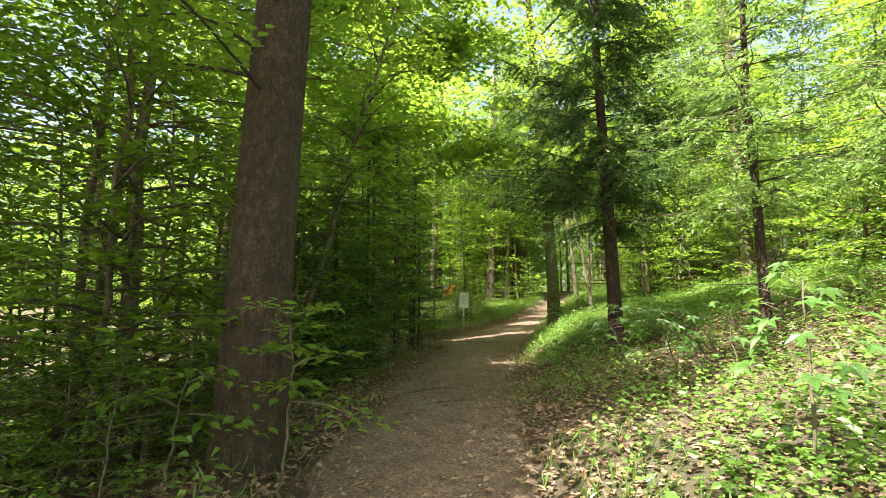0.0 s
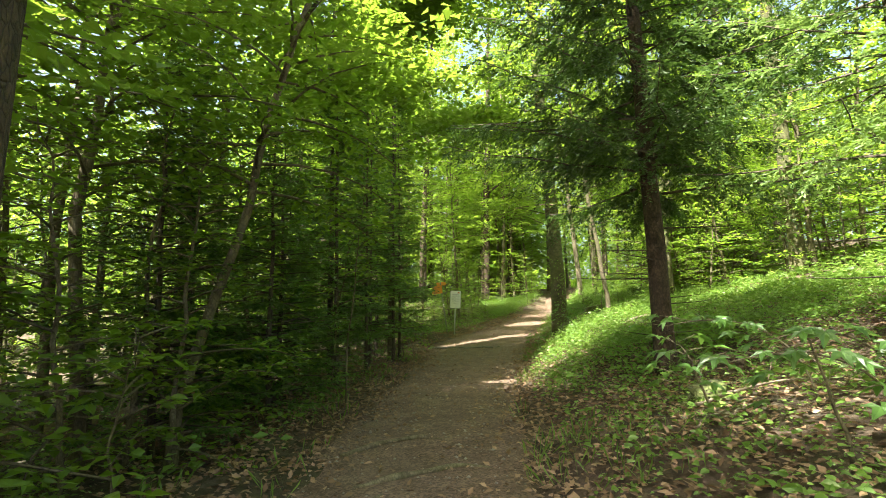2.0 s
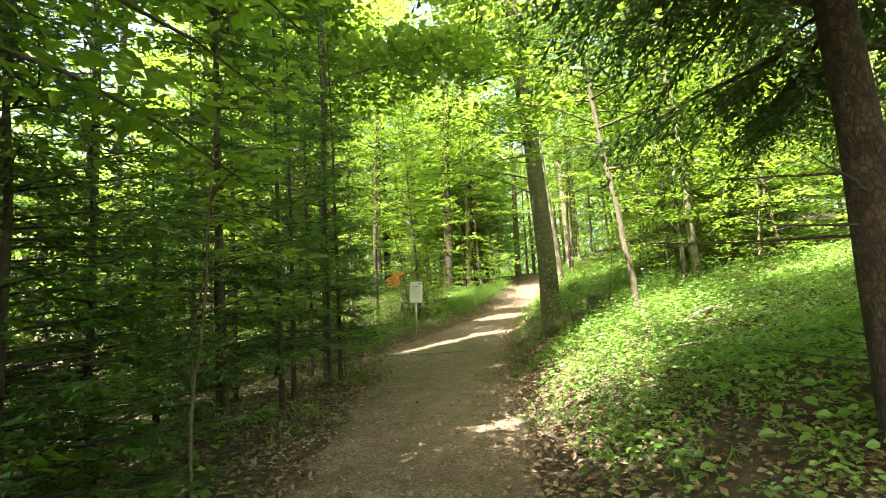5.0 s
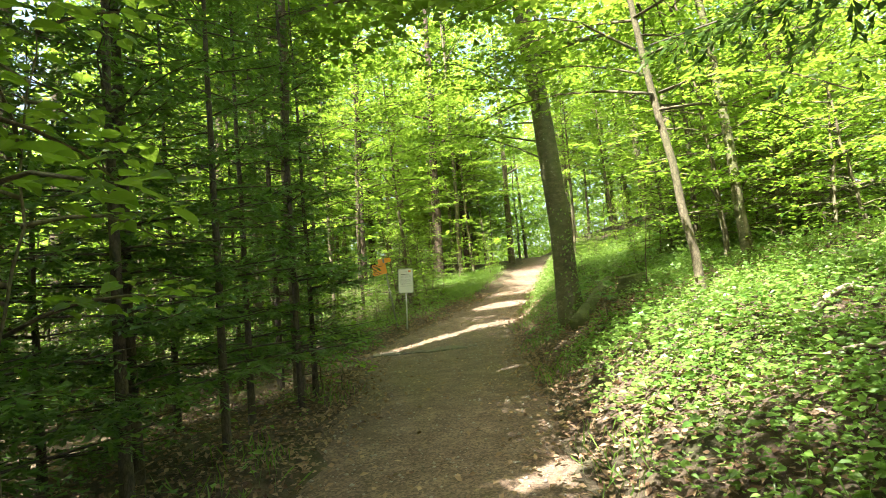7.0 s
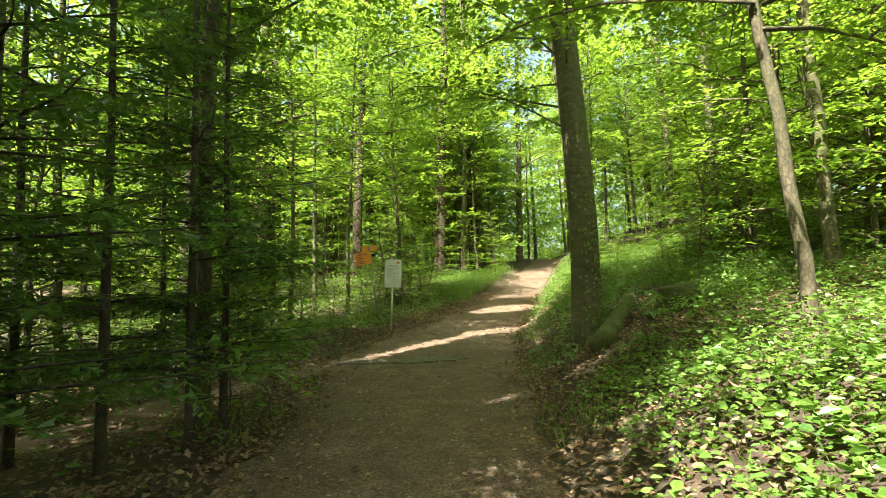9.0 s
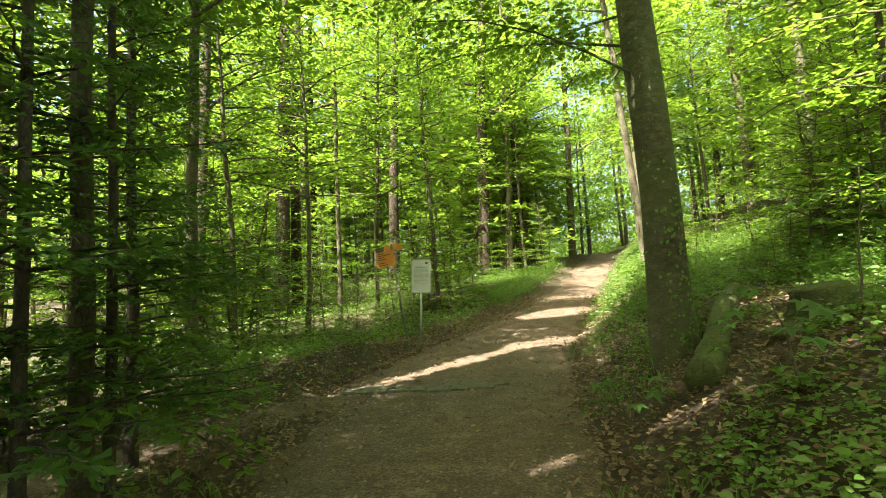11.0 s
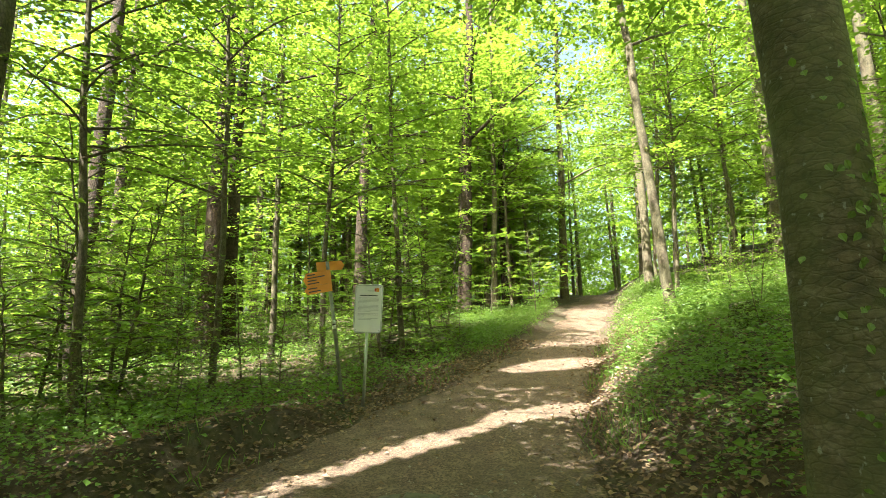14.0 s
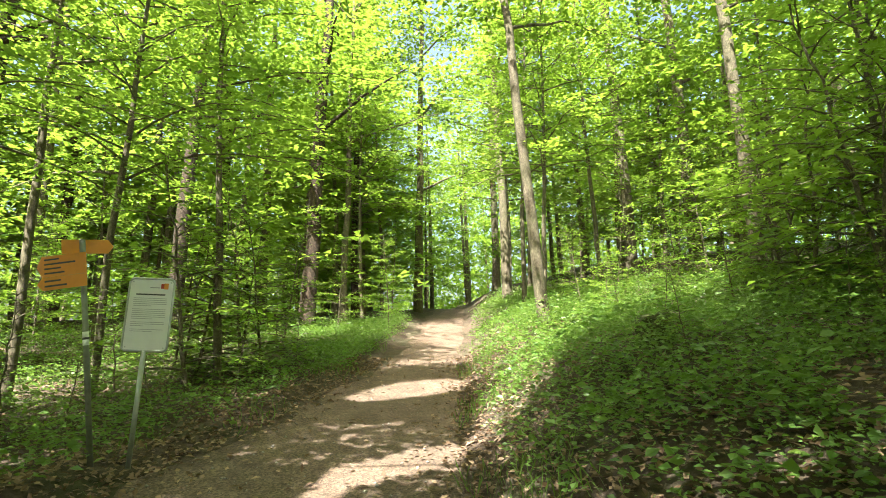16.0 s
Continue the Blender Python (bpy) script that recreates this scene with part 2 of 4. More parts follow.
def tube(points, radii, sides=10, rough=0.0, flare=0.0):
    """A closed tapered tube along points: corners and four-cornered faces."""
    P = np.asarray(points, float)
    r = np.asarray(radii, float)
    n = len(P)
    t = np.gradient(P, axis=0)
    t = unit(t)
    ref = np.where(np.abs(t[:, 2:3]) > 0.9, [[1.0, 0, 0]], [[0, 0, 1.0]])
    a = unit(np.cross(t, ref))
    b = np.cross(t, a)
    ang = np.linspace(0, 2 * math.pi, sides, endpoint=False)
    rr = r[:, None] * (1 + rough * (rng.random((n, sides)) - 0.5))
    if flare:
        h = np.linalg.norm(P - P[0], axis=1)[:, None]
        rr = rr * (1 + flare * np.exp(-h / 0.28) * (0.75 + 0.5 * np.sin(ang * 5 + 1.0)[None]))
    V = P[:, None] + rr[..., None] * (np.cos(ang)[None, :, None] * a[:, None] + np.sin(ang)[None, :, None] * b[:, None])
    V = np.concatenate([V.reshape(-1, 3), P[:1], P[-1:]])
    i, j = np.meshgrid(np.arange(n - 1), np.arange(sides), indexing="ij")
    jn = (j + 1) % sides
    F = np.stack([i * sides + j, i * sides + jn, (i + 1) * sides + jn, (i + 1) * sides + j], -1).reshape(-1, 4)
    s = np.arange(sides)
    sn = (s + 1) % sides
    lo = np.stack([np.full(sides, n * sides), sn, s, s], 1)
    hi = np.stack([np.full(sides, n * sides + 1), (n - 1) * sides + s, (n - 1) * sides + sn, (n - 1) * sides + sn], 1)
    return V, F, np.concatenate([lo, hi])[:, :3]


def tube_mesh(name, items, mat):
    """items: tubes to join into one mesh; faces as triangles."""
    VS, FS, off = [], [], 0
    for V, F, C in items:
        VS.append(V)
        FS += [F[:, [0, 1, 2]] + off, F[:, [0, 2, 3]] + off, C + off]
        off += len(V)
    return soup(name, np.concatenate(VS), np.concatenate(FS), mat, True)


# ---- the lie of the land ----
PATH_Y = [-30, 0, 4, 5, 8, 11, 14, 16.5, 18.5, 20.5, 21.4, 22.8, 23.8, 26.4, 29, 33.5, 36, 40, 44, 60]
PATH_L = [-1.6, -1.12, -0.96, -0.9, -0.7, -0.52, -0.2, 0.0, 0.05, 0.05, 0.36, 1.1, 1.65, 3.2, 4.75, 6.6, 7.4, 9.05, 10.5, 15]
EDGE_Y = [-30, 0, 4, 5.6, 7.7, 10.5, 12.5, 15, 17.8, 20, 21.8, 23.5, 26, 28.8, 33, 40, 44, 60]
EDGE_R = [0.0, 0.5, 0.66, 0.8, 1.05, 1.35, 1.68, 2.2, 2.75, 3.17, 3.55, 4.1, 5.05, 6.07, 7.75, 10.45, 12, 17]
RISE_Y = [-30, -6, 0, 2, 5, 8, 12, 14, 18, 20, 25, 30, 42, 48, 90, 400]
RISE_Z = [-0.7, -0.25, 0.03, 0.18, 0.40, 0.47, 0.52, 0.62, 0.64, 0.68, 1.16, 1.9, 3.7, 4.1, 4.6, 6]


def left_edge(y):
    return np.interp(y, PATH_Y, PATH_L)


def right_edge(y):
    return np.interp(y, EDGE_Y, EDGE_R)


def step01(a, b, x):
    t = np.clip((np.asarray(x, float) - a) / (b - a), 0, 1)
    return t * t * (3 - 2 * t)


def rise(y):
    return sum(np.interp(np.asarray(y, float) + d, RISE_Y, RISE_Z) for d in (-1, -0.5, 0, 0.5, 1)) / 5


def wob(x, y):
    return 0.5 * np.sin(1.7 * x + 0.6 * y) * np.sin(1.1 * y - 0.4 * x + 1) + 0.3 * np.sin(3.9 * x - 1.3 * y + 2) * np.sin(3.1 * y + 0.7 * x)


def branch_mid(y):
    """The side path that comes up behind the firs and joins at the stone step."""
    return np.interp(y, [-30, 6, 12, 16, 18, 19.5, 60], [-7.5, -5.6, -4.6, -3.0, -1.6, 0.2, 0.2])


def land(x, y):
    x, y = np.asarray(x, float), np.asarray(y, float)
    h = rise(y)
    dr = np.clip(x - right_edge(y) - 0.05, 0, 14)
    far = step01(8, 16, y)
    steep = 1 + 0.12 * step01(19, 23, y)
    shelf = step01(8, 13, y)
    h = h + (1 - shelf) * 0.30 * dr + shelf * steep * (0.75 * (1 - np.exp(-(dr / 1.05) ** 1.6)) + 0.12 * dr + 0.012 * far * np.minimum(dr, 7) ** 2)
    dl = np.clip(left_edge(y) - x, 0, 30)
    dip = step01(10, 0, y) * 0.03 + 0.035
    h = h - dip * dl + 0.10 * np.exp(-((dl - 0.7) / 0.4) ** 2) * (dl > 0)
    h = h + 0.30 * step01(0.25, 0.85, dl) * step01(19.6, 20.6, y) * step01(23.4, 21.8, y)
    off = step01(0, 0.5, np.maximum(dr, dl))
    return h + wob(x, y) * 0.09 * off + 0.012 * wob(x * 2.3, y * 2.3)


def place(x, y, dz=0.0, turn=0.0, size=1.0):
    return pose(x, y, float(land(x, y)) + dz, 0, 0, turn) @ Matrix.Scale(size, 4)


# ---- ground and path ----
gx = np.concatenate([np.linspace(-220, -30, 20), np.linspace(-28, -8, 21), np.arange(-7.5, 12.6, 0.2), np.linspace(14, 30, 17), np.linspace(35, 220, 20)])
gy = np.concatenate([np.linspace(-160, -10, 20), np.arange(-8, 46.1, 0.22), np.linspace(48, 80, 20), np.linspace(90, 300, 20)])
X, Y = np.meshgrid(gx, gy)
inside = (X > left_edge(Y) + 0.25) & (X < right_edge(Y) - 0.25) & (Y > -7) & (Y < 45)
Z = land(X, Y) - 0.10 * inside + 0.03 * (rng.random(X.shape) - 0.5) * ~inside
nx = len(gx)
I, J = np.meshgrid(np.arange(len(gy) - 1), np.arange(nx - 1), indexing="ij")
I, J = I.ravel(), J.ravel()
ground = new("ground", soup("ground", np.stack([X, Y, Z], -1).reshape(-1, 3), np.stack([I * nx + J, I * nx + J + 1, (I + 1) * nx + J + 1, (I + 1) * nx + J], 1), SOIL, True))
tagged(ground, "forest floor of dark soil and brown leaf litter", "ground", kind="structure")

py = np.arange(-9, 46, 0.16)
pu = np.linspace(-0.16, 1.16, 26)
U, PY = np.meshgrid(pu, py)
WL, WR = left_edge(PY), right_edge(PY)
wav = 0.10 * np.sin(PY * 2.1) + 0.06 * np.sin(PY * 5.3 + 1)
PX = WL + wav * (1 - U) + (WR - WL - wav * 0.5) * U
PZ = rise(PY) + 0.02 + 0.02 * np.sin(np.pi * np.clip(U, 0, 1)) - 0.55 * np.clip(np.maximum(-U, U - 1), 0, 1) ** 1.0 + 0.012 * wob(PX * 3, PY * 3)
n = len(pu)
I, J = np.meshgrid(np.arange(len(py) - 1), np.arange(n - 1), indexing="ij")
I, J = I.ravel(), J.ravel()
path = new("footpath", soup("footpath", np.stack([PX, PY, PZ], -1).reshape(-1, 3), np.stack([I * n + J, I * n + J + 1, (I + 1) * n + J + 1, (I + 1) * n + J], 1), GRAVEL, True))
tagged(path, "trodden brown gravel footpath through the wood", "path", kind="structure")

by = np.arange(-20, 19.8, 0.25)
bu = np.linspace(-1, 1, 10)
U, BY = np.meshgrid(bu, by)
BX = branch_mid(BY) + U * 0.85 + 0.1 * np.sin(BY * 1.9)
BZ = land(BX, BY) + 0.05 - 0.09 * np.abs(U) ** 3
n = len(bu)
I, J = np.meshgrid(np.arange(len(by) - 1), np.arange(n - 1), indexing="ij")
I, J = I.ravel(), J.ravel()
side_path = new("side_path", soup("side_path", np.stack([BX, BY, BZ], -1).reshape(-1, 3), np.stack([I * n + J, I * n + J + 1, (I + 1) * n + J + 1, (I + 1) * n + J], 1), GRAVEL, True))
tagged(side_path, "narrow earth side path joining behind the young firs", "path", kind="structure")

# ---- trees ----
SUNV = np.array(SUN)


def sunny(P):
    """True for points whose shadow would fall on one of the sunlit spots of the floor."""
    P = np.asarray(P, float)
    g = P - SUNV * ((P[:, 2] - rise(P[:, 1])) / SUNV[2])[:, None]
    for _ in range(2):
        g = P - SUNV * ((P[:, 2] - land(g[:, 0], g[:, 1])) / SUNV[2])[:, None]
    out = np.zeros(len(P), bool)
    for x, y, a, b, turn in SUNSPOTS:
        c, s = math.cos(radians(turn)), math.sin(radians(turn))
        dx, dy = g[:, 0] - x, g[:, 1] - y
        out |= ((dx * c + dy * s) / a) ** 2 + ((-dx * s + dy * c) / b) ** 2 < 1
    return out


# x, y, half length, half width, turn
SUNSPOTS = [(2.55, 4.2, 1.1, 0.65, 60), (0.85, 4.3, 0.55, 0.13, 80), (2.85, 12.1, 1.25, 0.6, 110), (3.7, 12.9, 0.8, 0.45, 20), (1.5, 12.3, 0.45, 0.2, 35), (2.2, 16.8, 0.8, 0.16, 40), (-0.6, 11.6, 0.5, 0.13, 40),
            (1.7, 21.55, 2.3, 0.24, 42), (3.4, 22.95, 1.0, 0.34, 25), (4.4, 26.3, 1.3, 0.55, 25), (7, 31.5, 0.9, 0.25, 40), (-4.0, 11.2, 1.3, 0.6, 130), (6.1, 8.2, 2.5, 1.9, 20),
            (6.0, 11.7, 1.1, 0.9, 0), (-6, 26, 4, 2, 0), (-2.5, 28, 3.5, 1.5, 10), (0.5, 30.5, 2.5, 1.0, 20), (2.6, 33.2, 2.6, 1.1, 30), (-1.2, 33.6, 2.6, 1.1, 10), (4.6, 36.4, 2.2, 0.9, 30), (0.6, 38.2, 2.6, 1.2, 20), (9.5, 27.5, 1.6, 0.8, 20), (12.0, 31.5, 2.0, 1.0, 20), (5.1, 23.8, 1.0, 0.5, 40), (7.4, 25.2, 1.2, 0.5, 30), (-0.6, 24.4, 1.6, 0.6, 30), (1.3, 26.6, 1.5, 0.7, 30), (-0.1, 20.0, 0.6, 0.16, 35), (10.5, 41, 2.5, 1.2, 40), (4.9, 17.6, 0.6, 0.3, 20), (8.5, 24.5, 1.0, 0.6, 30)]


def shady(P):
    """True for points whose shadow falls where the floor lies in deep shade."""
    P = np.asarray(P, float)
    g = P - SUNV * ((P[:, 2] - rise(P[:, 1])) / SUNV[2])[:, None]
    x, y = g[:, 0], g[:, 1]
    out = (x > left_edge(y) - 0.9) & (x < right_edge(y) + 0.4) & (y > -4) & (y < 31)
    for cx, cy, rad in SHADES:
        out |= (x - cx) ** 2 + (y - cy) ** 2 < rad * rad
    return out


SHADES = [(4.2, 14.7, 1.3), (3.5, 15.6, 1.1), (5.4, 13.9, 1.2), (2.2, 6.4, 1.5), (3.3, 7.3, 1.4), (2.2, 14.4, 0.8), (-2.0, 0.8, 1.8), (-4.2, 6.2, 1.6), (-1.4, 12.2, 1.0), (-1.6, 14.6, 1.4), (-3.0, 2.6, 2.4), (-5.2, 4.6, 2.4), (-3.5, 7.0, 1.8), (-1.5, 4.3, 1.3), (0, 1.5, 1.5), (0.3, 25, 1.6), (4.0, 18.6, 1.6), (0.9, 23.3, 1.0), (6.4, 20.9, 1.4), (2.5, 7.4, 1.2), (-3.5, 4.5, 2.2), (4.5, 10.4, 1.8), (5.5, 17.3, 1.5)]


def stem_path(height, bend=(0, 0), wiggle=0.05, n=14, seed=0):
    r = np.random.default_rng(seed)
    t = np.linspace(0, 1, n)
    w = np.cumsum(r.normal(0, wiggle, (n, 2)), 0) * 0.5
    w -= w[0]
    P = np.zeros((n, 3))
    P[:, :2] = np.array(bend)[None] * t[:, None] ** 1.15 + w
    P[:, 2] = t * height
    return P


def on_path(P, z):
    return np.array([np.interp(z, P[:, 2], P[:, i]) for i in range(3)])


def spray(start, way, length, r, leaf, leaves_out, tubes_out, droop=0.1, density=1.0, thick=0.012, flat=0.9):
    """A branch with flat side twigs set with leaves, as beech and maple carry them."""
    n = 5
    t = np.linspace(0, 1, n)
    way = unit(np.asarray(way, float))
    side = unit(np.cross(way, [0, 0, 1.0]))
    curve = start + way * length * t[:, None] + np.outer(np.sin(t * 2.2) * 0.10 * length, [0, 0, 1]) - np.outer(t ** 2 * droop * length, [0, 0, 1])
    curve += side * (np.cumsum(r.normal(0, 0.035, n)) * length * 0.5)[:, None]
    tubes_out.append(tube(curve, thick * (1 - 0.8 * t) + 0.002, 3))
    m = max(4, int(length / 0.16 * density))
    for k in range(m):
        u = 0.22 + 0.78 * (k + r.random()) / m
        p = np.array([np.interp(u, t, curve[:, i]) for i in range(3)])
        s = 1 if k % 2 else -1
        tw = length * 0.42 * (1.15 - u) + 0.16
        d = unit(way * 0.75 + side * s * (0.65 + 0.3 * r.random()) + np.array([0, 0, r.normal(0.02, 0.10)]))
        c = max(3, int(tw / (leaf * 0.55)))
        q = (np.arange(c) + r.random(c) * 0.8) / c
        pos = p + d * (q * tw)[:, None] + r.normal(0, leaf * 0.22, (c, 3)) - np.outer(q ** 2 * tw * 0.12, [0, 0, 1])
        alt = np.where(np.arange(c) % 2, 1, -1)[:, None]
        lw = d * 0.8 + np.cross(d, [0, 0, 1.0]) * alt * 0.8 + r.normal(0, 0.25, (c, 3))
        lw[:, 2] -= 0.15
        up = np.array([0, 0, 1.0]) + r.normal(0, 1 - flat + 0.18, (c, 3))
        leaves_out.append((pos, lw, up, leaf * (0.7 + 0.6 * r.random(c))))


def leaf_mesh(name, leaves, mat, cheap=True, ratio=0.66):
    pos, way, up = (np.concatenate([l[i] for l in leaves]) for i in range(3))
    size = np.concatenate([l[3] for l in leaves])
    V, F = {True: slips, False: ovals, "near": fine_ovals, "far": flakes}[cheap](pos, way, up, size, size * ratio)
    return soup(name, V, F, mat)


def broadleaf(height, radius, crown_from, spread, branches, leaf, bark, seed, bend=(0, 0), label="", wiggle=0.05, flare=0.4, density=1.0, cheap=True, up=0.25, at=None):
    """A broadleaved tree: stem, limbs and a crown in flat layers."""
    r = np.random.default_rng(seed)
    tree = new("tree")
    P = stem_path(height, bend, wiggle, 16, seed)
    t = np.linspace(0, 1, 16)
    P = np.concatenate([[P[0] - [0, 0, 0.25]], P])
    rad = np.concatenate([[radius * 1.05], radius * (1 - 0.78 * t ** 1.1)])
    part("trunk", tube_mesh("trunk", [tube(P, rad, 14 if radius > 0.1 else 8, 0.05, flare)], bark), bark, tree)
    leaves, twigs = [], []
    detail = density >= 1.3
    for k in range(branches):
        u = (k + r.random()) / branches
        z = crown_from + (height - crown_from) * u
        a = k * 2.39996 + r.normal(0, 0.4)
        el = up * (0.2 + 1.1 * u) + r.normal(0, 0.12)
        d = np.array([math.cos(a) * math.cos(el), math.sin(a) * math.cos(el), math.sin(el)])
        ln = spread * (1.05 - 0.65 * u ** 1.5) * (0.65 + 0.5 * r.random())
        spray(on_path(P, z), d, ln, r, leaf, leaves, twigs, 0.15, density, 0.006 + 0.05 * radius + 0.006 * ln)
    if detail:
        for tw in twigs:
            part("branch", tube_mesh("branch", [tw], bark), bark, tree)
    else:
        tagged(part("branchwork", tube_mesh("branchwork", twigs, bark), bark, tree), kind="stuff")
    # leaves that would shade a chosen sunlit spot are left out
    if at:
        base = np.array([at[0], at[1], float(land(*at))])
        clear = [~sunny(l[0] + base) for l in leaves]
        leaves = [tuple(a[k] for a in l) for l, k in zip(leaves, clear) if k.any()]
    part("crown", leaf_mesh("crown", leaves, LEAF, cheap), LEAF, tree)
    return tagged(tree, label, "tree")


def conifer(height, radius, crown_from, spread, whorl_gap, bark, seed, label="", droop=0.25, bare=True, bend=(0, 0), needle=0.05, step=0.13, thin=1.0, detail=False, arms=5, hang=0.3, mat=None):
    """A spruce or fir: stem, whorls of drooping boughs, flat needle sprays."""
    r = np.random.default_rng(seed)
    tree = new("spruce_tree")
    P = stem_path(height, bend, 0.02, 14, seed)
    P = np.concatenate([[P[0] - [0, 0, 0.25]], P])
    t = np.linspace(0, 1, 14)
    rad = np.concatenate([[radius * 1.05], radius * (1 - 0.9 * t)])
    part("trunk", tube_mesh("trunk", [tube(P, rad, 12 if radius > 0.1 else 7, 0.06, 0.3)], bark), bark, tree)
    boughs, dead, pos, way, ups, size = [], [], [], [], [], []
    z = 0.35
    while z < height * 0.985:
        live = z >= crown_from
        u = max(0.0, (z - crown_from) / max(height - crown_from, 0.1))
        for k in range(arms if live else 2):
            if not live and (not bare or r.random() < 0.35):
                continue
            a = r.random() * 6.283
            d = np.array([math.cos(a), math.sin(a), 0])
            ln = (spread * (1 - u) ** 0.8 * (0.7 + 0.45 * r.random()) + 0.12) if live else spread * r.uniform(0.2, 0.6)
            n = 6
            s = np.linspace(0, 1, n)
            base = on_path(P, min(z + r.normal(0, whorl_gap * 0.25), height))
            dr = droop * (1.1 - u)
            C = base + d * ln * s[:, None] + np.outer(ln * (0.18 * s - dr * 2.2 * s ** 1.6 + dr * 1.2 * s ** 3), [0, 0, 1])
            C += np.cross(d, [0, 0, 1.0]) * (np.cumsum(r.normal(0, 0.03, n)) * ln)[:, None]
            (boughs if live else dead).append(tube(C, (0.005 + 0.006 * ln) * (1 - 0.8 * s) + 0.001, 3))
            if not live:
                continue
            sd = np.cross(d, [0, 0, 1.0])
            m = max(4, int(ln / step * thin))
            for j in range(m):
                if r.random() < 0.18:
                    continue
                v = 0.12 + 0.88 * (j + r.random()) / m
                p = np.array([np.interp(v, s, C[:, i]) for i in range(3)])
                sg = 1 if j % 2 else -1
                tw = (ln * 0.34 * (1.15 - v) + 0.09) * r.uniform(0.45, 1.25)
                td = unit(d * r.uniform(0.4, 0.95) + sd * sg * r.uniform(0.4, 0.95) + np.array([0, 0, -hang + r.normal(0, 0.16)]))
                c = max(5, int(tw / (needle * 0.24)))
                q = (np.arange(c) + 0.5) / c
                alt = np.where(np.arange(c) % 2, 1, -1)[:, None]
                pos.append(p + td * (q * tw)[:, None] - np.outer(q ** 2 * tw * hang * 0.5, [0, 0, 1]))
                way.append(td * 0.8 + np.cross(td, [0, 0, 1.0]) * alt * 0.7 + r.normal(0, 0.28, (c, 3)))
                ups.append(np.array([0, 0, 1.0]) + r.normal(0, 0.5, (c, 3)))
                size.append(needle * (1.2 - 0.55 * q) * (0.75 + 0.5 * r.random(c)))
        z += whorl_gap * (0.75 + 0.5 * r.random())
    if detail:
        for bg in boughs:
            part("bough", tube_mesh("bough", [bg], BARK_DARK), BARK_DARK, tree)
        for bg in dead:
            part("dead_branch", tube_mesh("dead_branch", [bg], BARK_DARK), BARK_DARK, tree)
    else:
        tagged(part("boughwork", tube_mesh("boughwork", boughs + dead, BARK_DARK), BARK_DARK, tree), kind="stuff")
    pos, way, ups, size = (np.concatenate(a) for a in (pos, way, ups, size))
    V, F = flakes(pos, way, ups, size * 1.3, size * 0.40)
    part("needles", soup("needles", V, F, mat or NEEDLE), NEEDLE, tree)
    return tagged(tree, label, "tree")


def put(tree, x, y, turn=0.0, size=1.0, dz=0.0):
    tree.matrix_basis = place(x, y, dz, turn, size)
    return tree


def tall(x, y, radius, height, crown_from, spread, n, bark, seed, bend=(0, 0), label="", limbs=9, flare=0.5, wiggle=0.04, dense=1.15):
    """A tall forest tree with its own high crown of leaf clumps, left open over SUNSPOTS and thickened over SHADES and
    the path to shape the light.
    """
    r = np.random.default_rng(seed)
    tree = new("tree")
    tree.matrix_basis = place(x, y)
    P = stem_path(height, bend, wiggle, 22, seed)
    P = np.concatenate([[P[0] - [0, 0, 0.3]], P])
    t = np.linspace(0, 1, 22)
    rad = np.concatenate([[radius * 1.05], radius * (1 - 0.75 * t)])
    part("trunk", tube_mesh("trunk", [tube(P, rad, 20 if radius > 0.15 else 10, 0.05, flare)], bark), bark, tree)
    base = np.array(tree.matrix_basis.translation)
    L = []
    for k in range(limbs):
        u = (k + r.random()) / limbs
        z = crown_from + (height * 0.97 - crown_from) * u
        a = k * 2.4 + r.normal(0, 0.3)
        d = unit(np.array([math.cos(a), math.sin(a), 0.25 + 0.4 * u]))
        ln = spread * (1.1 - 0.6 * u) * (0.7 + 0.4 * r.random())
        p = on_path(P, z)
        s = np.linspace(0, 1, 7)
        C = p + d * ln * s[:, None] + np.outer(np.sin(s * 2.5) * 0.08 * ln, [0, 0, 1]) + np.cumsum(r.normal(0, 0.03 * ln, (7, 3)), 0) * 0.4
        part("limb", tube_mesh("limb", [tube(C, radius * 0.3 * (1 - 0.85 * s) * (1 - 0.5 * u) + 0.006, 6)], bark), bark, tree)
        m = int(n * 5.6) // limbs
        q = 0.15 + 0.9 * r.random(m)
        c = np.array([np.interp(q, s, C[:, i]) for i in range(3)]).T
        # clumps gather in layers round the limb
        k2 = r.integers(0, 9, m)
        cl = r.normal(0, 0.26 * ln, (9, 3)) * [1, 1, 0.35]
        pos = c + cl[k2] + r.normal(0, 0.22, (m, 3)) * [1.5, 1.5, 0.5]
        # leaves dropped for chosen sun spots, all kept where shade is wanted
        pos = pos[~sunny(pos + base) & (r.random(m) < np.where(shady(pos + base), 1.0, dense / 3.2))]
        m = len(pos)
        w = r.normal(0, 1, (m, 3)) * [1, 1, 0.3]
        L.append((pos, w, np.array([0, 0, 1.0]) + r.normal(0, 0.35, (m, 3)), 0.105 + 0.075 * r.random(m)))
    part("crown", leaf_mesh("crown", L, CANOPY, "far", 0.85), CANOPY, tree)
    return tagged(tree, label, "tree")


# trees that stand by the path
tall(-1.5, 4.3, 0.27, 19, 6.0, 3.5, 2600, BARK_SPRUCE, 11, (0.7, 0.6), "big old trunk with scaly brown bark beside the path", flare=0.45, wiggle=0.02, dense=1.3)
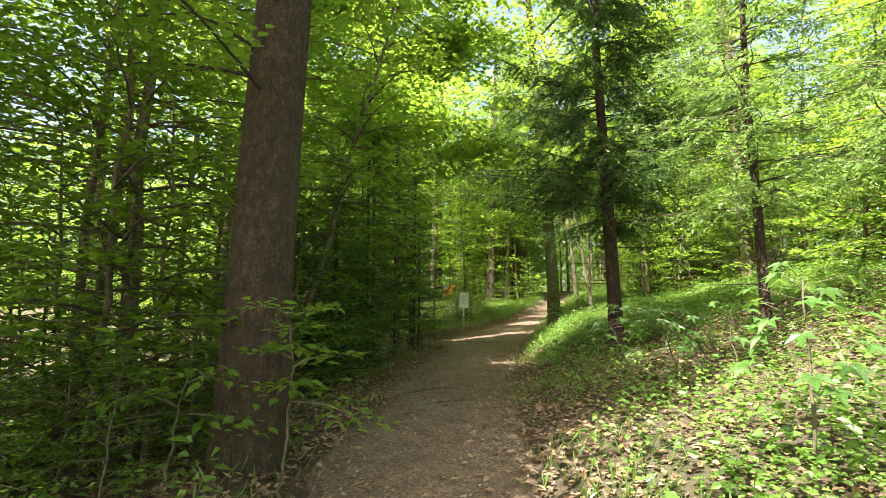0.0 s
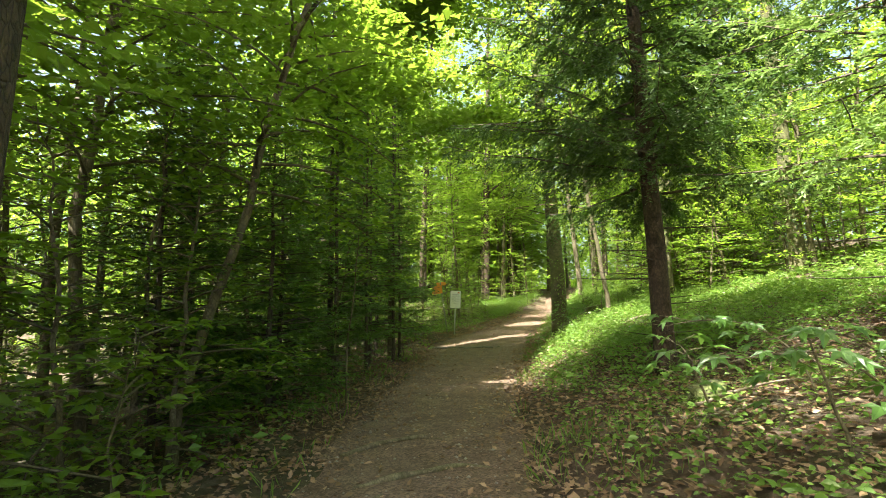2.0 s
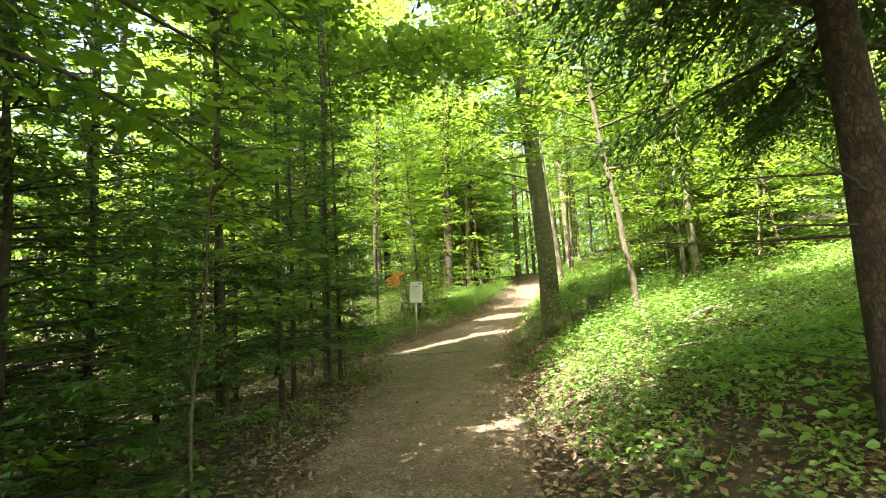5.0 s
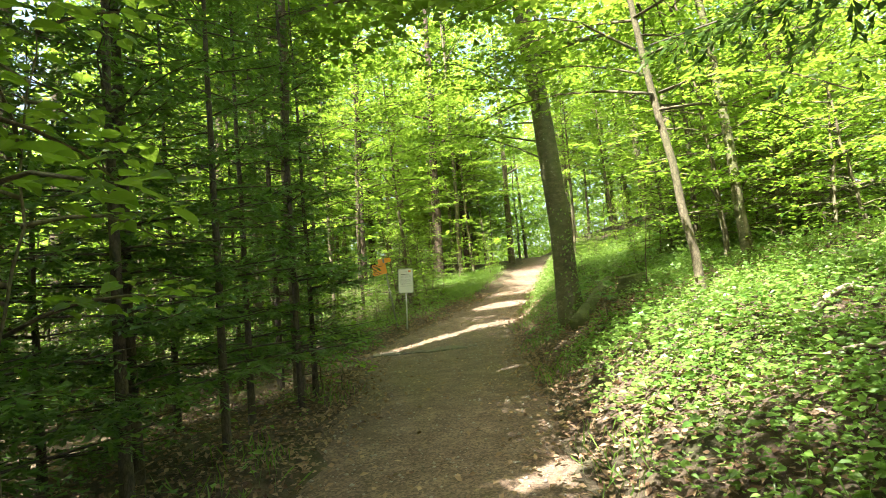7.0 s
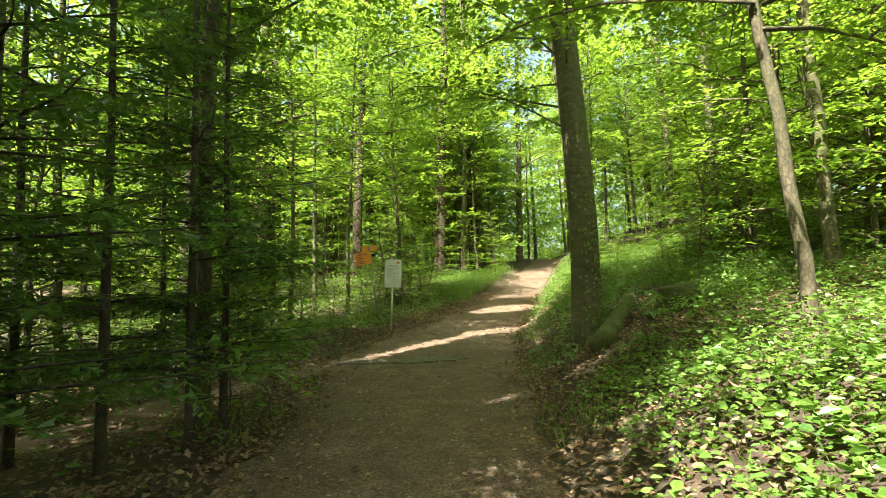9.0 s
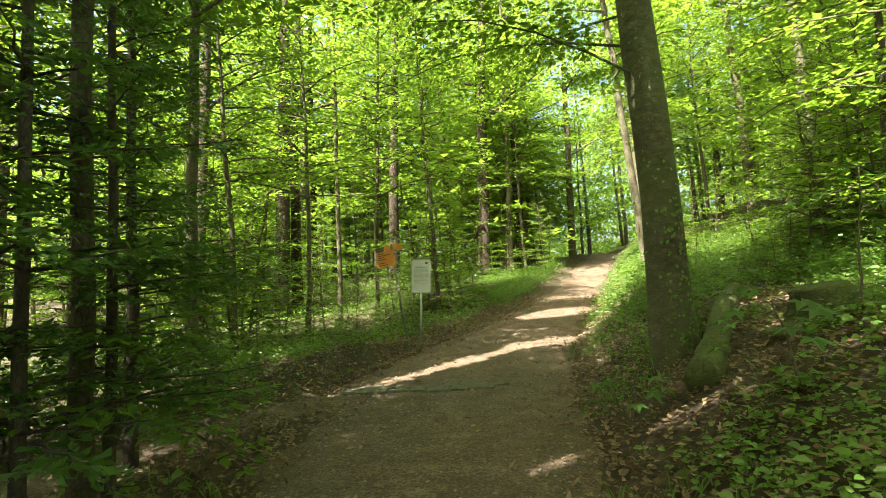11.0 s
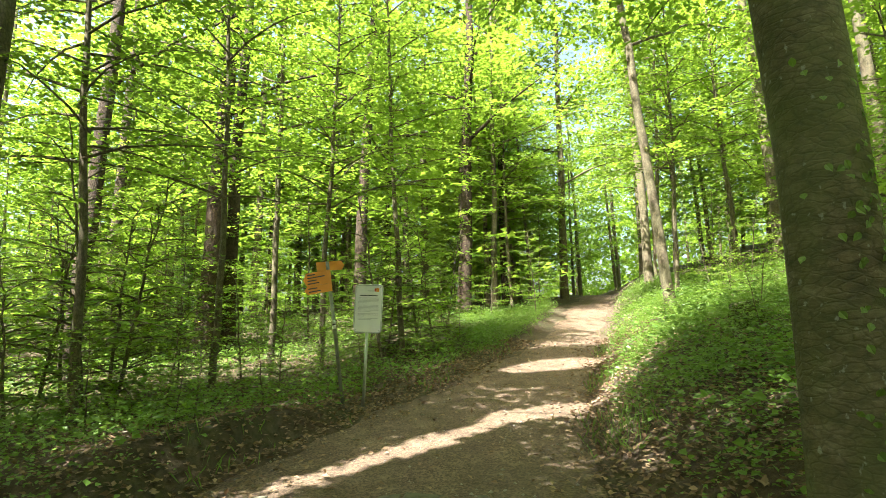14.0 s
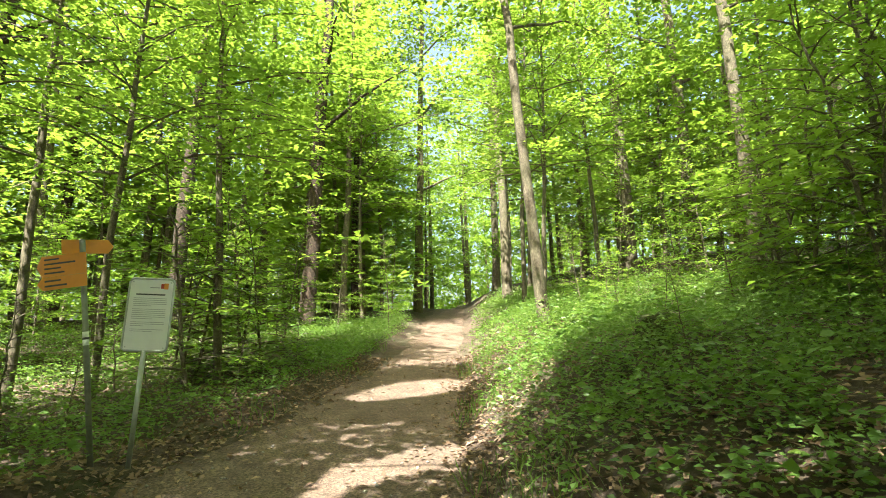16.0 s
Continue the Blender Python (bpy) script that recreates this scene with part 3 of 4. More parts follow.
tall(3.94, 18.35, 0.225, 18, 5.0, 4.2, 3600, BARK_BEECH, 12, (-0.9, 0.3), "leaning grey beech trunk with moss and ivy at its foot", flare=0.55, wiggle=0.03, dense=1.4, limbs=12)


def near_boughs(tree, start, ways, seed, leaf=0.09, bark=BARK_BEECH):
    """Low boughs with full-size leaves that hang over the path."""
    r = np.random.default_rng(seed)
    for z, az, el, ln in ways:
        a = radians(az)
        d = (math.cos(a) * math.cos(radians(el)), math.sin(a) * math.cos(radians(el)), math.sin(radians(el)))
        leaves, twigs = [], []
        spray(np.array(start, float) + [0, 0, z], d, ln, r, leaf, leaves, twigs, 0.12, 1.3, 0.02)
        bough = part("low_bough", tube_mesh("low_bough", twigs, bark), bark, tree)
        part("foliage", leaf_mesh("foliage", leaves, LEAF, "near", 0.62), LEAF, bough)


beech = [o for o in scene.objects if o.get("label", "").startswith("leaning grey beech")][0]
near_boughs(beech, (-0.15, 0.05, 0), ((3.1, 195, 12, 2.6), (3.5, 150, 10, 3.2), (3.9, 120, 8, 3.0), (4.3, 215, 5, 3.0), (4.6, 165, 0, 3.4), (3.3, 80, 14, 2.4), (4.1, 250, 8, 2.6)), 501)
oak = [o for o in scene.objects if o.get("label", "").startswith("big old trunk")][0]
near_boughs(oak, (0.1, 0, 0), ((2.9, 250, 14, 1.7), (3.3, 215, 10, 1.9), (3.7, 280, 10, 2.0), (3.1, 170, 12, 1.9), (4.0, 20, 12, 2.2), (4.4, 60, 10, 2.4)), 502, 0.095, BARK_SPRUCE)
for x, y, rad, h, bx, seed in ((3.42, 35.9, 0.27, 20, 0.6, 13), (4.7, 36.4, 0.13, 17, 0.2, 14), (5.5, 39.0, 0.15, 20, 0.2, 8), (-0.5, 35.4, 0.24, 20, 0.9, 15), (-3.55, 29.2, 0.25, 20, 0.8, 16), (-3.15, 29.8, 0.18, 19, 0.6, 17), (-4.8, 26.2, 0.17, 18, 0.5, 18)):
    tall(x, y, rad, h, 5.5, 3.6, 2800, BARK_THIN if rad < 0.15 else BARK_SPRUCE, seed, (bx, 0.2), "tall straight forest tree with a dark furrowed trunk", dense=1.2)
for x, y, rad, h, bx, seed in ((6.8, 26.2, 0.11, 15, -1.3, 21), (8.4, 40.0, 0.20, 18, 0.2, 22), (12.5, 31, 0.17, 19, -0.8, 23), (14.0, 30, 0.19, 19, -0.5, 24), (10.5, 25, 0.13, 17, -0.6, 25), (16.5, 27, 0.17, 18, -0.9, 26), (13.0, 42, 0.2, 20, 0, 27), (6.5, 45, 0.2, 22, 0, 28), (2.0, 41, 0.2, 22, 0, 29), (9.8, 34, 0.16, 20, -0.3, 9)):
    tall(x, y, rad, h, 5.0, 3.8, 3000, BARK_THIN, seed, (bx, 0.2), "tall broadleaved tree on the bank", dense=1.35)
# seeds 36 and 50 stand out of view and 40 is added, to cast shade
for x, y, rad, h, bx, seed in ((-7.0, 11.0, 0.16, 18, 0.6, 31), (-3.9, 11.3, 0.12, 15, 0.9, 32), (-6.5, 19, 0.17, 18, 0.3, 33), (-9, 25, 0.2, 19, 0.4, 34), (-10, 15, 0.2, 19, 0.4, 35), (-5.5, 2.0, 0.18, 18, 0.3, 36), (-8, 33, 0.2, 20, 0.3, 37), (-5, 40, 0.2, 20, 0.2, 38), (-2.4, 20.8, 0.10, 15, 0.5, 40), (-0.85, 16.0, 0.075, 15, 0.2, 49), (-7.5, -0.5, 0.16, 17, 0.2, 50), (-1.3, 27.0, 0.07, 14, 0.3, 20), (0.0, 44, 0.2, 22, 0.2, 19)):
    # 5200 leaves for crowns that have to shade the path and its sides
    tall(x, y, rad, h, 5.0, 3.6, 5200 if seed in (40, 32, 36, 49, 50, 51) else 2400, BARK_THIN if rad < 0.17 else BARK_SPRUCE, seed, (bx, 0.3), "tall forest tree with a greyish brown trunk and a crown shaped for shade", dense=0.55)
# the three at y below 0 are never in view, added for shade
for x, y, rad, h, bx, seed in ((8.5, 14.5, 0.17, 18, -0.4, 42), (10, 19, 0.18, 18, -0.4, 43), (3.5, -6, 0.18, 18, 0.1, 45), (-3, -6, 0.2, 18, 0.2, 46), (9, -2, 0.2, 18, 0, 47), (6.6, 16.8, 0.09, 14, -0.6, 48)):
    tall(x, y, rad, h, 6.0, 4.2, 2600, BARK_BEECH, seed, (bx, 0.3), "tall broadleaved tree on the slope, its crown shaped for light and shade", dense=1.2)

# the dark spruce and the sunlit fir on the bank
put(conifer(10.5, 0.125, 2.2, 2.3, 0.24, BARK_SPRUCE, 51, "dark spruce with drooping boughs and a bare lower trunk", droop=0.09, needle=0.058, step=0.055, bend=(-0.25, 0.0), detail=True, hang=0.55), 2.95, 8.95)
put(conifer(8.0, 0.07, 1.5, 1.6, 0.27, BARK_SPRUCE, 52, "young fir with needles coloured pale for the sun on them", droop=0.12, needle=0.055, step=0.08, detail=True, hang=0.35, mat=SUNLIT_NEEDLE), 4.13, 6.75)
put(conifer(8.0, 0.08, 1.2, 1.9, 0.27, BARK_SPRUCE, 53, "young fir with needles coloured pale for the sun on them", droop=0.12, needle=0.055, step=0.08, detail=True, hang=0.4, mat=SUNLIT_NEEDLE), 5.3, 5.3)

# slender maple that leans over the bank, and thin stems among the firs
put(broadleaf(8.0, 0.052, 2.2, 2.2, 50, 0.11, BARK_THIN, 61, (-1.2, -0.3), "slender leaning maple with a pale stem", 0.03, density=1.3, at=(4.05, 14.25)), 4.05, 14.25)
put(broadleaf(7.0, 0.07, 2.4, 1.9, 44, 0.105, BARK_THIN, 62, (0.5, 0.3), "crooked thin tree among the undergrowth", 0.12, density=1.3, at=(-3.0, 7.7)), -3.0, 7.7)
put(broadleaf(7.5, 0.06, 2.6, 1.9, 44, 0.105, BARK_THIN, 63, (1.6, 0.5), "thin leaning tree with a forked stem", 0.06, density=1.3, at=(-2.2, 7.8)), -2.2, 7.8)
put(broadleaf(6.5, 0.09, 1.2, 1.8, 44, 0.1, BARK_THIN, 64, (0.2, 0.3), "young beech with layered bright leaves", 0.08, density=1.3), -3.0, 5.1)

# young firs in a row along the path
FIRS = [conifer(h, rd, c, sp, gap, BARK_DARK, 70 + i, "young dark fir with bare lower twigs", droop=0.09, needle=0.065, step=0.085, arms=arms, hang=0.16, mat=YOUNG) for i, (h, rd, c, sp, gap, arms) in enumerate(
    ((8.6, 0.052, 0.65, 1.2, 0.30, 4), (7.2, 0.040, 0.45, 1.1, 0.27, 4), (9.6, 0.06, 0.8, 1.25, 0.32, 4), (5.2, 0.05, 0.3, 1.6, 0.22, 5)))]
SPOTS = ((-1.24, 14.96, 0), (-0.73, 15.35, 1), (-1.35, 17.4, 2), (-1.9, 9.7, 3), (-1.79, 13.3, 2), (-1.14, 13.6, 1), (-0.62, 15.9, 0), (-1.55, 12.6, 0), (-2.15, 11.1, 3), (-2.7, 13.6, 3), (-2.9, 9.6, 2), (-2.3, 15.6, 0), (-3.6, 12.2, 0), (-3.3, 16.6, 2), (-2.3, 18.7, 1), (-2.6, 8.2, 3))
placed = set()
for i, (x, y, kind) in enumerate(SPOTS):
    f, size = FIRS[kind], 0.85 + 0.3 * ((i * 37) % 10) / 10
    tagged(copy_thing(f, place(x, y, 0, i * 77, size)) if kind in placed else put(f, x, y, i * 77, size), group="young firs by the path")
    placed.add(kind)

# understorey copied from a few kinds
UNDER = [broadleaf(h, rd, c, s, nb, lf, BARK_THIN, 90 + i, (0.3, 0.2), "young beech with bright green layered leaves", 0.06, cheap="far" if i % 2 else True) for i, (h, rd, c, s, nb, lf) in enumerate(
    ((6.0, 0.05, 0.6, 1.9, 38, 0.095), (7.5, 0.06, 1.0, 2.3, 42, 0.10), (3.4, 0.03, 0.15, 1.2, 30, 0.085), (9.0, 0.09, 1.6, 2.7, 50, 0.105)))]
FAR = ((11.0, 0.11, 1.2, 3.2, 50, 0.19), (14.0, 0.14, 2.0, 3.6, 56, 0.20), (8.0, 0.08, 0.4, 2.8, 40, 0.18))
SHRUB = [broadleaf(3.4, 0.03, 0.15, 1.2, 28, 0.10, BARK_THIN, 98, (0.3, 0.2), "young beech with bright green layered leaves", 0.06, cheap="far")]
HIGH = broadleaf(10.0, 0.07, 3.6, 2.6, 46, 0.105, BARK_THIN, 99, (0.3, 0.2), "slender tree with a high crown of bright leaves", 0.05, cheap="far")
used = set()


def sow(kind, x, y, turn, size):
    if kind.name in used:
        return copy_thing(kind, place(x, y, 0, turn, size))
    used.add(kind.name)
    return put(kind, x, y, turn, size)


def free(x, y, gap):
    if left_edge(y) - gap < x < right_edge(y) + gap and -12 < y < 44:
        return False
    if abs(x - branch_mid(y)) < 0.9 and y < 19:
        return False
    return True


far_spots = []
r = np.random.default_rng(5)
# the 14 FAR trees at y -22 to -8 are unseen, added only for shade
for x0, x1, y0, y1, count, kinds, gap in ((-11, 0, 3, 20, 13, UNDER, 3.0), (-9, -1.5, 2, 19, 26, UNDER[2:3], 1.3), (6.5, 14, 3, 20, 22, SHRUB, 3.5), (-9, 3, 22, 36, 34, SHRUB, 1.7), (5, 10, 14, 26, 14, SHRUB, 3.9), (-11, 3, 24, 36, 18, UNDER, 2.6), (5, 13, 13, 24, 16, UNDER, 3.8), (5, 15, 22, 38, 13, UNDER, 2.4), (6, 12, 3, 13, 11, UNDER, 4.0),
                                     (-24, -8, -5, 40, 30, FAR, 4), (-14, 9, 36, 58, 44, FAR, 2.4), (12, 28, 2, 50, 27, FAR, 4), (-10, 24, 46, 62, 26, FAR, 2.4), (-12, 14, -22, -8, 14, FAR, 3), (13, 17, 15, 36, 8, FAR, 4)):
    for k in range(count):
        for _ in range(20):
            x, y = r.uniform(x0, x1), r.uniform(y0, y1)
            sh = np.array([[x, y, float(land(x, y)) + q] for q in (1.5, 3, 4.5, 6)])
            if free(x, y, gap) and not sunny(sh).any():
                break
        else:
            continue
        turn, size = r.uniform(0, 360), r.uniform(0.75, 1.2) * (1.4 if y0 == 36 else 1)
        if kinds is FAR:
            far_spots.append((x, y, turn, size, k % len(FAR)))
        else:
            sow(kinds[k % len(kinds)], x, y, turn, size)

for x, y, size in ((1.4, 27.6, 1.0), (-0.3, 27.2, 0.95), (5.3, 36.2, 1.0), (8.6, 30.5, 1.0), (7.9, 28.2, 0.8), (-1.6, 24.8, 0.9), (6.0, 39.5, 1.1), (12.2, 37, 1.1), (-2.4, 22.6, 0.9), (-5.5, 22.5, 1.0), (-4.6, 9.4, 1.0), (-6.0, 14.5, 1.0), (7.4, 19.5, 0.9), (-3.6, 18.6, 1.0), (6.4, 38.0, 1.1), (11.6, 37.5, 1.0), (10.0, 29.0, 0.9), (-5.0, 4.0, 0.9), (-4.3, 6.4, 0.9), (-6.6, 6.8, 1.0)):
    sow(HIGH, x, y, x * 77, size)

for x, y, size in ((-1.0, 22.7, 0.5), (-1.9, 23.8, 0.6), (-0.5, 24.7, 0.5), (-2.9, 22.2, 0.7), (-1.4, 25.7, 0.65), (0.3, 26.0, 0.5), (-3.5, 24.5, 0.8), (-4.6, 22.8, 0.8), (-3.0, 20.6, 0.6), (-4.3, 21.2, 0.8), (1.3, 28.9, 0.6), (2.4, 31.5, 0.6), (8.6, 21.6, 0.6), (9.4, 22.8, 0.75), (9.9, 24.2, 0.6), (8.8, 25.0, 0.55), (10.6, 26.2, 0.8), (9.2, 27.4, 0.6), (11.2, 22.0, 0.8), (11.6, 28.2, 0.8), (10.4, 31, 0.8), (8.1, 27.0, 0.5), (12.6, 25.0, 0.9), (7.7, 23.0, 0.4), (9.7, 20.3, 0.6), (11.3, 19.4, 0.8),
                   (-2.6, 3.1, 0.32), (-3.3, 3.7, 0.4), (-4.0, 3.2, 0.4), (-3.6, 4.6, 0.36), (-4.6, 4.4, 0.45), (-2.5, 5.6, 0.34), (-3.9, 5.7, 0.4), (-5.2, 5.6, 0.5), (-2.2, 2.6, 0.28), (-3.2, 2.4, 0.36), (-4.8, 2.8, 0.45), (-5.9, 4.2, 0.5), (-2.9, 6.6, 0.36), (-4.6, 7.0, 0.4), (-2.0, 3.3, 0.26), (-2.8, 4.1, 0.34), (-3.4, 5.3, 0.36), (-4.3, 5.0, 0.42), (-3.7, 2.9, 0.34), (-5.4, 3.4, 0.45), (-2.2, 4.9, 0.3), (-6.4, 5.4, 0.5), (-5.6, 6.6, 0.5), (-3.3, 6.0, 0.36),
                   (-0.4, 23.6, 0.34), (0.1, 24.6, 0.36), (0.8, 25.4, 0.36), (1.7, 26.8, 0.36), (2.7, 28.6, 0.38), (-1.7, 21.7, 0.34), (-0.9, 21.9, 0.28), (5.6, 21.6, 0.24), (6.3, 22.7, 0.28), (6.9, 24.2, 0.28), (5.7, 24.3, 0.2), (7.2, 21.3, 0.34), (7.6, 25.6, 0.32), (6.4, 20.3, 0.26)):
    sow(UNDER[2] if y < 8 else SHRUB[0], x, y, x * 133 + y * 71, size)
tagged(copy_thing(FIRS[1], place(-2.5, 25.6, 0, 40, 0.45)), "small dark young fir among the green undergrowth")

for k, (x, y, size) in enumerate(((1.5, 32.6, 0.7), (-1.5, 31.6, 0.75), (4.2, 34.0, 0.65), (3.2, 38.0, 0.8), (-0.6, 37.6, 0.8), (5.6, 33.4, 0.45), (-3.2, 33.4, 0.8), (6.6, 37.2, 0.6))):
    sow(UNDER[k % 2], x, y, x * 91, size)

# trees deeper in the wood, past telling apart, and unseen ones behind the start: stems and leafy crowns
shapes = []
for i, (h, rd, c, sp, nb, lf) in enumerate(FAR):
    rr = np.random.default_rng(95 + i)
    P = stem_path(h, (0.3, 0.2), 0.06, 10, 95 + i)
    V, F, C = tube(P, rd * (1 - 0.8 * np.linspace(0, 1, 10)), 7)
    leaves, twigs = [], []
    for k in range(nb):
        u = (k + rr.random()) / nb
        a, el = k * 2.39996, 0.25 * (0.2 + 1.1 * u)
        d = (math.cos(a) * math.cos(el), math.sin(a) * math.cos(el), math.sin(el))
        spray(on_path(P, c + (h - c) * u), d, sp * (1.05 - 0.65 * u ** 1.5) * (0.65 + 0.5 * rr.random()), rr, lf, leaves, twigs, 0.15, 0.62)
    pos, way, up = (np.concatenate([l[q] for l in leaves]) for q in range(3))
    size = np.concatenate([l[3] for l in leaves])
    LV, LF = flakes(pos, way, up, size, size * 0.72)
    shapes.append((np.concatenate([V, LV]), np.concatenate([F[:, [0, 1, 2]], F[:, [0, 2, 3]], C, LF + len(V)]), len(F) * 2 + len(C)))
VS, FS, MS, off = [], [], [], 0
for x, y, turn, size, kind in far_spots:
    V, F, stems = shapes[kind]
    a = radians(turn)
    VS.append(V @ np.array([[math.cos(a), math.sin(a), 0], [-math.sin(a), math.cos(a), 0], [0, 0, 1]]) * size + [x, y, float(land(x, y)) - 0.1])
    FS.append(F + off)
    MS.append(np.arange(len(F)) >= stems)
    off += len(V)
me = soup("forest_trees", np.concatenate(VS), np.concatenate(FS), BARK_THIN)
me.materials.append(LEAF)
me.polygons.foreach_set("material_index", np.concatenate(MS).astype(np.int32))
tagged(new("forest_trees", me), "broadleaved trees in full green leaf deeper in the wood, some unseen and there for shade", "trees", kind="stuff")

# far woods: a ring of foliage that closes the view
n = 150000
a = r.uniform(-1.95, 1.95, n)
d = r.uniform(44, 62, n)
x, y = 3 + d * np.sin(a), 20 + d * np.cos(a)
z = land(x, y) + 16 * r.random(n) ** 1.35 + 2 * np.sin(a * 13) * r.random(n)
V, F = flakes(np.stack([x, y, z], 1), r.normal(0, 1, (n, 3)), r.normal(0, 1, (n, 3)) + [0, 0, 1], 0.30 + 0.25 * r.random(n), 0.34)
woods = new("far_woods", soup("far_woods", V, F, CANOPY))
tagged(woods, "distant green foliage of the surrounding wood", "trees", kind="stuff")

# ---- floor cover ----


def scatter_on(n, x0, x1, y0, y1, keep, seed):
    r = np.random.default_rng(seed)
    x, y = r.uniform(x0, x1, n), r.uniform(y0, y1, n)
    k = r.random(n) < keep(x, y)
    return x[k], y[k], r


def litter_keep(x, y):
    e = np.maximum(left_edge(y) - x, x - right_edge(y))
    shade = ((x > right_edge(y)) & (((y > 5) & (y < 9)) | ((y > 15.5) & (y < 21)))) * 0.5
    return np.clip(shade + np.exp(-np.abs(e - 0.3) / np.where(e < 0.1, 0.3, 0.75)) + 0.26 * (e > 0) + 0.025, 0, 1)


x, y, r = scatter_on(130000, -6, 7.5, 0, 29, litter_keep, 3)
n = len(x)
e = np.maximum(left_edge(y) - x, x - right_edge(y))
zz = np.where(e < 0.2, np.maximum(land(x, y), rise(y) + 0.03), land(x, y)) + 0.015 + 0.02 * r.random(n)
V, F = slips(np.stack([x, y, zz], 1), r.normal(0, 1, (n, 3)) * [1, 1, 0.25], np.array([0, 0, 1.0]) + r.normal(0, 0.35, (n, 3)), 0.04 + 0.05 * r.random(n), 0.042)
tagged(new("leaf_litter", soup("leaf_litter", V, F, DRY)), "brown fallen beech leaves along the path edges", "leaves", kind="stuff")


def herb_keep(x, y):
    er, el = x - right_edge(y), left_edge(y) - x
    clump = 0.5 + 0.5 * np.sin(x * 2.3 + np.sin(y * 1.7) * 2) * np.sin(y * 1.9 + x)
    clump = np.clip(clump * (0.75 + 0.6 * np.sin(x * 5.1 + 2 * np.sin(y * 3.3)) * np.sin(y * 4.7)), 0, 1)
    right = np.where(er > 0.35, np.clip((er - 0.3) * 0.9, 0, 1) * (0.42 + 0.85 * clump), 0)
    left = np.where(el > 0.4, np.where(y > 19.5, np.clip((el - 0.35) * 1.6, 0, 1) * (0.45 + 0.55 * clump), (0.12 + 0.5 * clump * clump) * np.where(el > 1.0, np.where(y < 8.5, 0.9, 0.3), 0.6)), 0)
    # bare litter round the fallen log
    t = np.clip(((x - 3.3) * 2.1 + (y - 16.8) * 3.0) / 13.4, 0, 1)
    bare = np.hypot(x - 3.55 - 2.1 * t, y - 16.7 - 3.0 * t) < 0.7
    foot = (y > 16.2) & (y < 20.6) & (er < 1.5)
    right = right * np.where((y > 13.6) & (y < 17) & (er > 1.3), 0.4, 1.0) * np.where(bare, 0.12, 1.0) * np.where(foot, 0.35, 1.0) * np.where((y > 4.8) & (y < 8.6), 0.5, 1.0) * np.where((y > 9.5) & (y < 15), 1.5, 1.0)
    return np.clip(right * np.where(y < 10, 0.6, 1.0) * np.where(y > 20, 1.3, 1) + left, 0, 1) * ((np.abs(x - branch_mid(y)) > 0.9) | (y > 19.6))


def herbs(n, x0, x1, y0, y1, leaf, tall_, seed, name, label):
    x, y, r = scatter_on(n, x0, x1, y0, y1, herb_keep, seed)
    z = land(x, y)
    L = []
    k = len(x)
    big = 0.55 + 1.1 * r.random(k) ** 2.2
    lush = 0.6 + 0.8 * (0.5 + 0.5 * np.sin(1.3 * x + np.sin(0.9 * y)) * np.sin(1.6 * y + 0.5 * x))
    for layer in range(6):
        h = tall_ * lush * (0.35 + 0.65 * r.random(k)) * (0.3 + 0.7 * layer / 5)
        a = r.uniform(0, 6.283, k)
        o = np.stack([np.cos(a), np.sin(a), np.zeros(k)], 1)
        pos = np.stack([x, y, z + h], 1) + o * (0.03 + 0.07 * r.random(k))[:, None]
        L.append((pos, o + [0, 0, 0.05] + r.normal(0, 0.2, (k, 3)), np.array([0, 0, 1.0]) + r.normal(0, 0.5, (k, 3)), leaf * big * (0.6 + 0.7 * r.random(k))))
    tagged(new(name, leaf_mesh(name, L, HERB, name != "bank_herbs", 0.64)), label, "plants", kind="stuff")


herbs(44000, 0.5, 7.5, 1.5, 20, 0.047, 0.24, 21, "bank_herbs", "low green herbs and brambles on the bank")
herbs(40000, 3, 11, 18.5, 37, 0.05, 0.34, 22, "upper_bank_herbs", "dense green herbs covering the bank")
herbs(27000, -7, 7.5, 19, 37, 0.06, 0.5, 23, "verge_herbs", "green herbs along the verge")
herbs(9000, -6.5, 0, 0, 19, 0.075, 0.34, 24, "verge_herbs", "sparse green seedlings under the firs")

herbs(7000, 7.5, 14, 2, 19, 0.10, 0.4, 25, "slope_herbs", "green herbs on the upper slope")

# pebbles trodden into the path
x, y, r = scatter_on(16000, -1.3, 6, 0.5, 30, lambda x, y: ((x > left_edge(y)) & (x < right_edge(y))) * np.where(y < 20, 0.9, 0.4), 31)
n = len(x)
s = (0.006 + 0.018 * r.random(n) ** 3)[:, None, None]
octa = np.array([[1, 0, 0], [0, 1, 0], [-1, 0, 0], [0, -1, 0], [0, 0, 0.7], [0, 0, -0.7]])[None] * (1 + 0.5 * (r.random((n, 6, 1)) - 0.5))
V = (octa * s + np.stack([x, y, rise(y) + 0.036], 1)[:, None]).reshape(-1, 3)
F = (np.arange(n)[:, None, None] * 6 + np.array([[0, 1, 4], [1, 2, 4], [2, 3, 4], [3, 0, 4], [1, 0, 5], [2, 1, 5], [3, 2, 5], [0, 3, 5]])[None]).reshape(-1, 3)
tagged(new("pebbles", soup("pebbles", V, F, PEBBLE, True)), "small pale stones trodden into the path", "stones", kind="stuff")

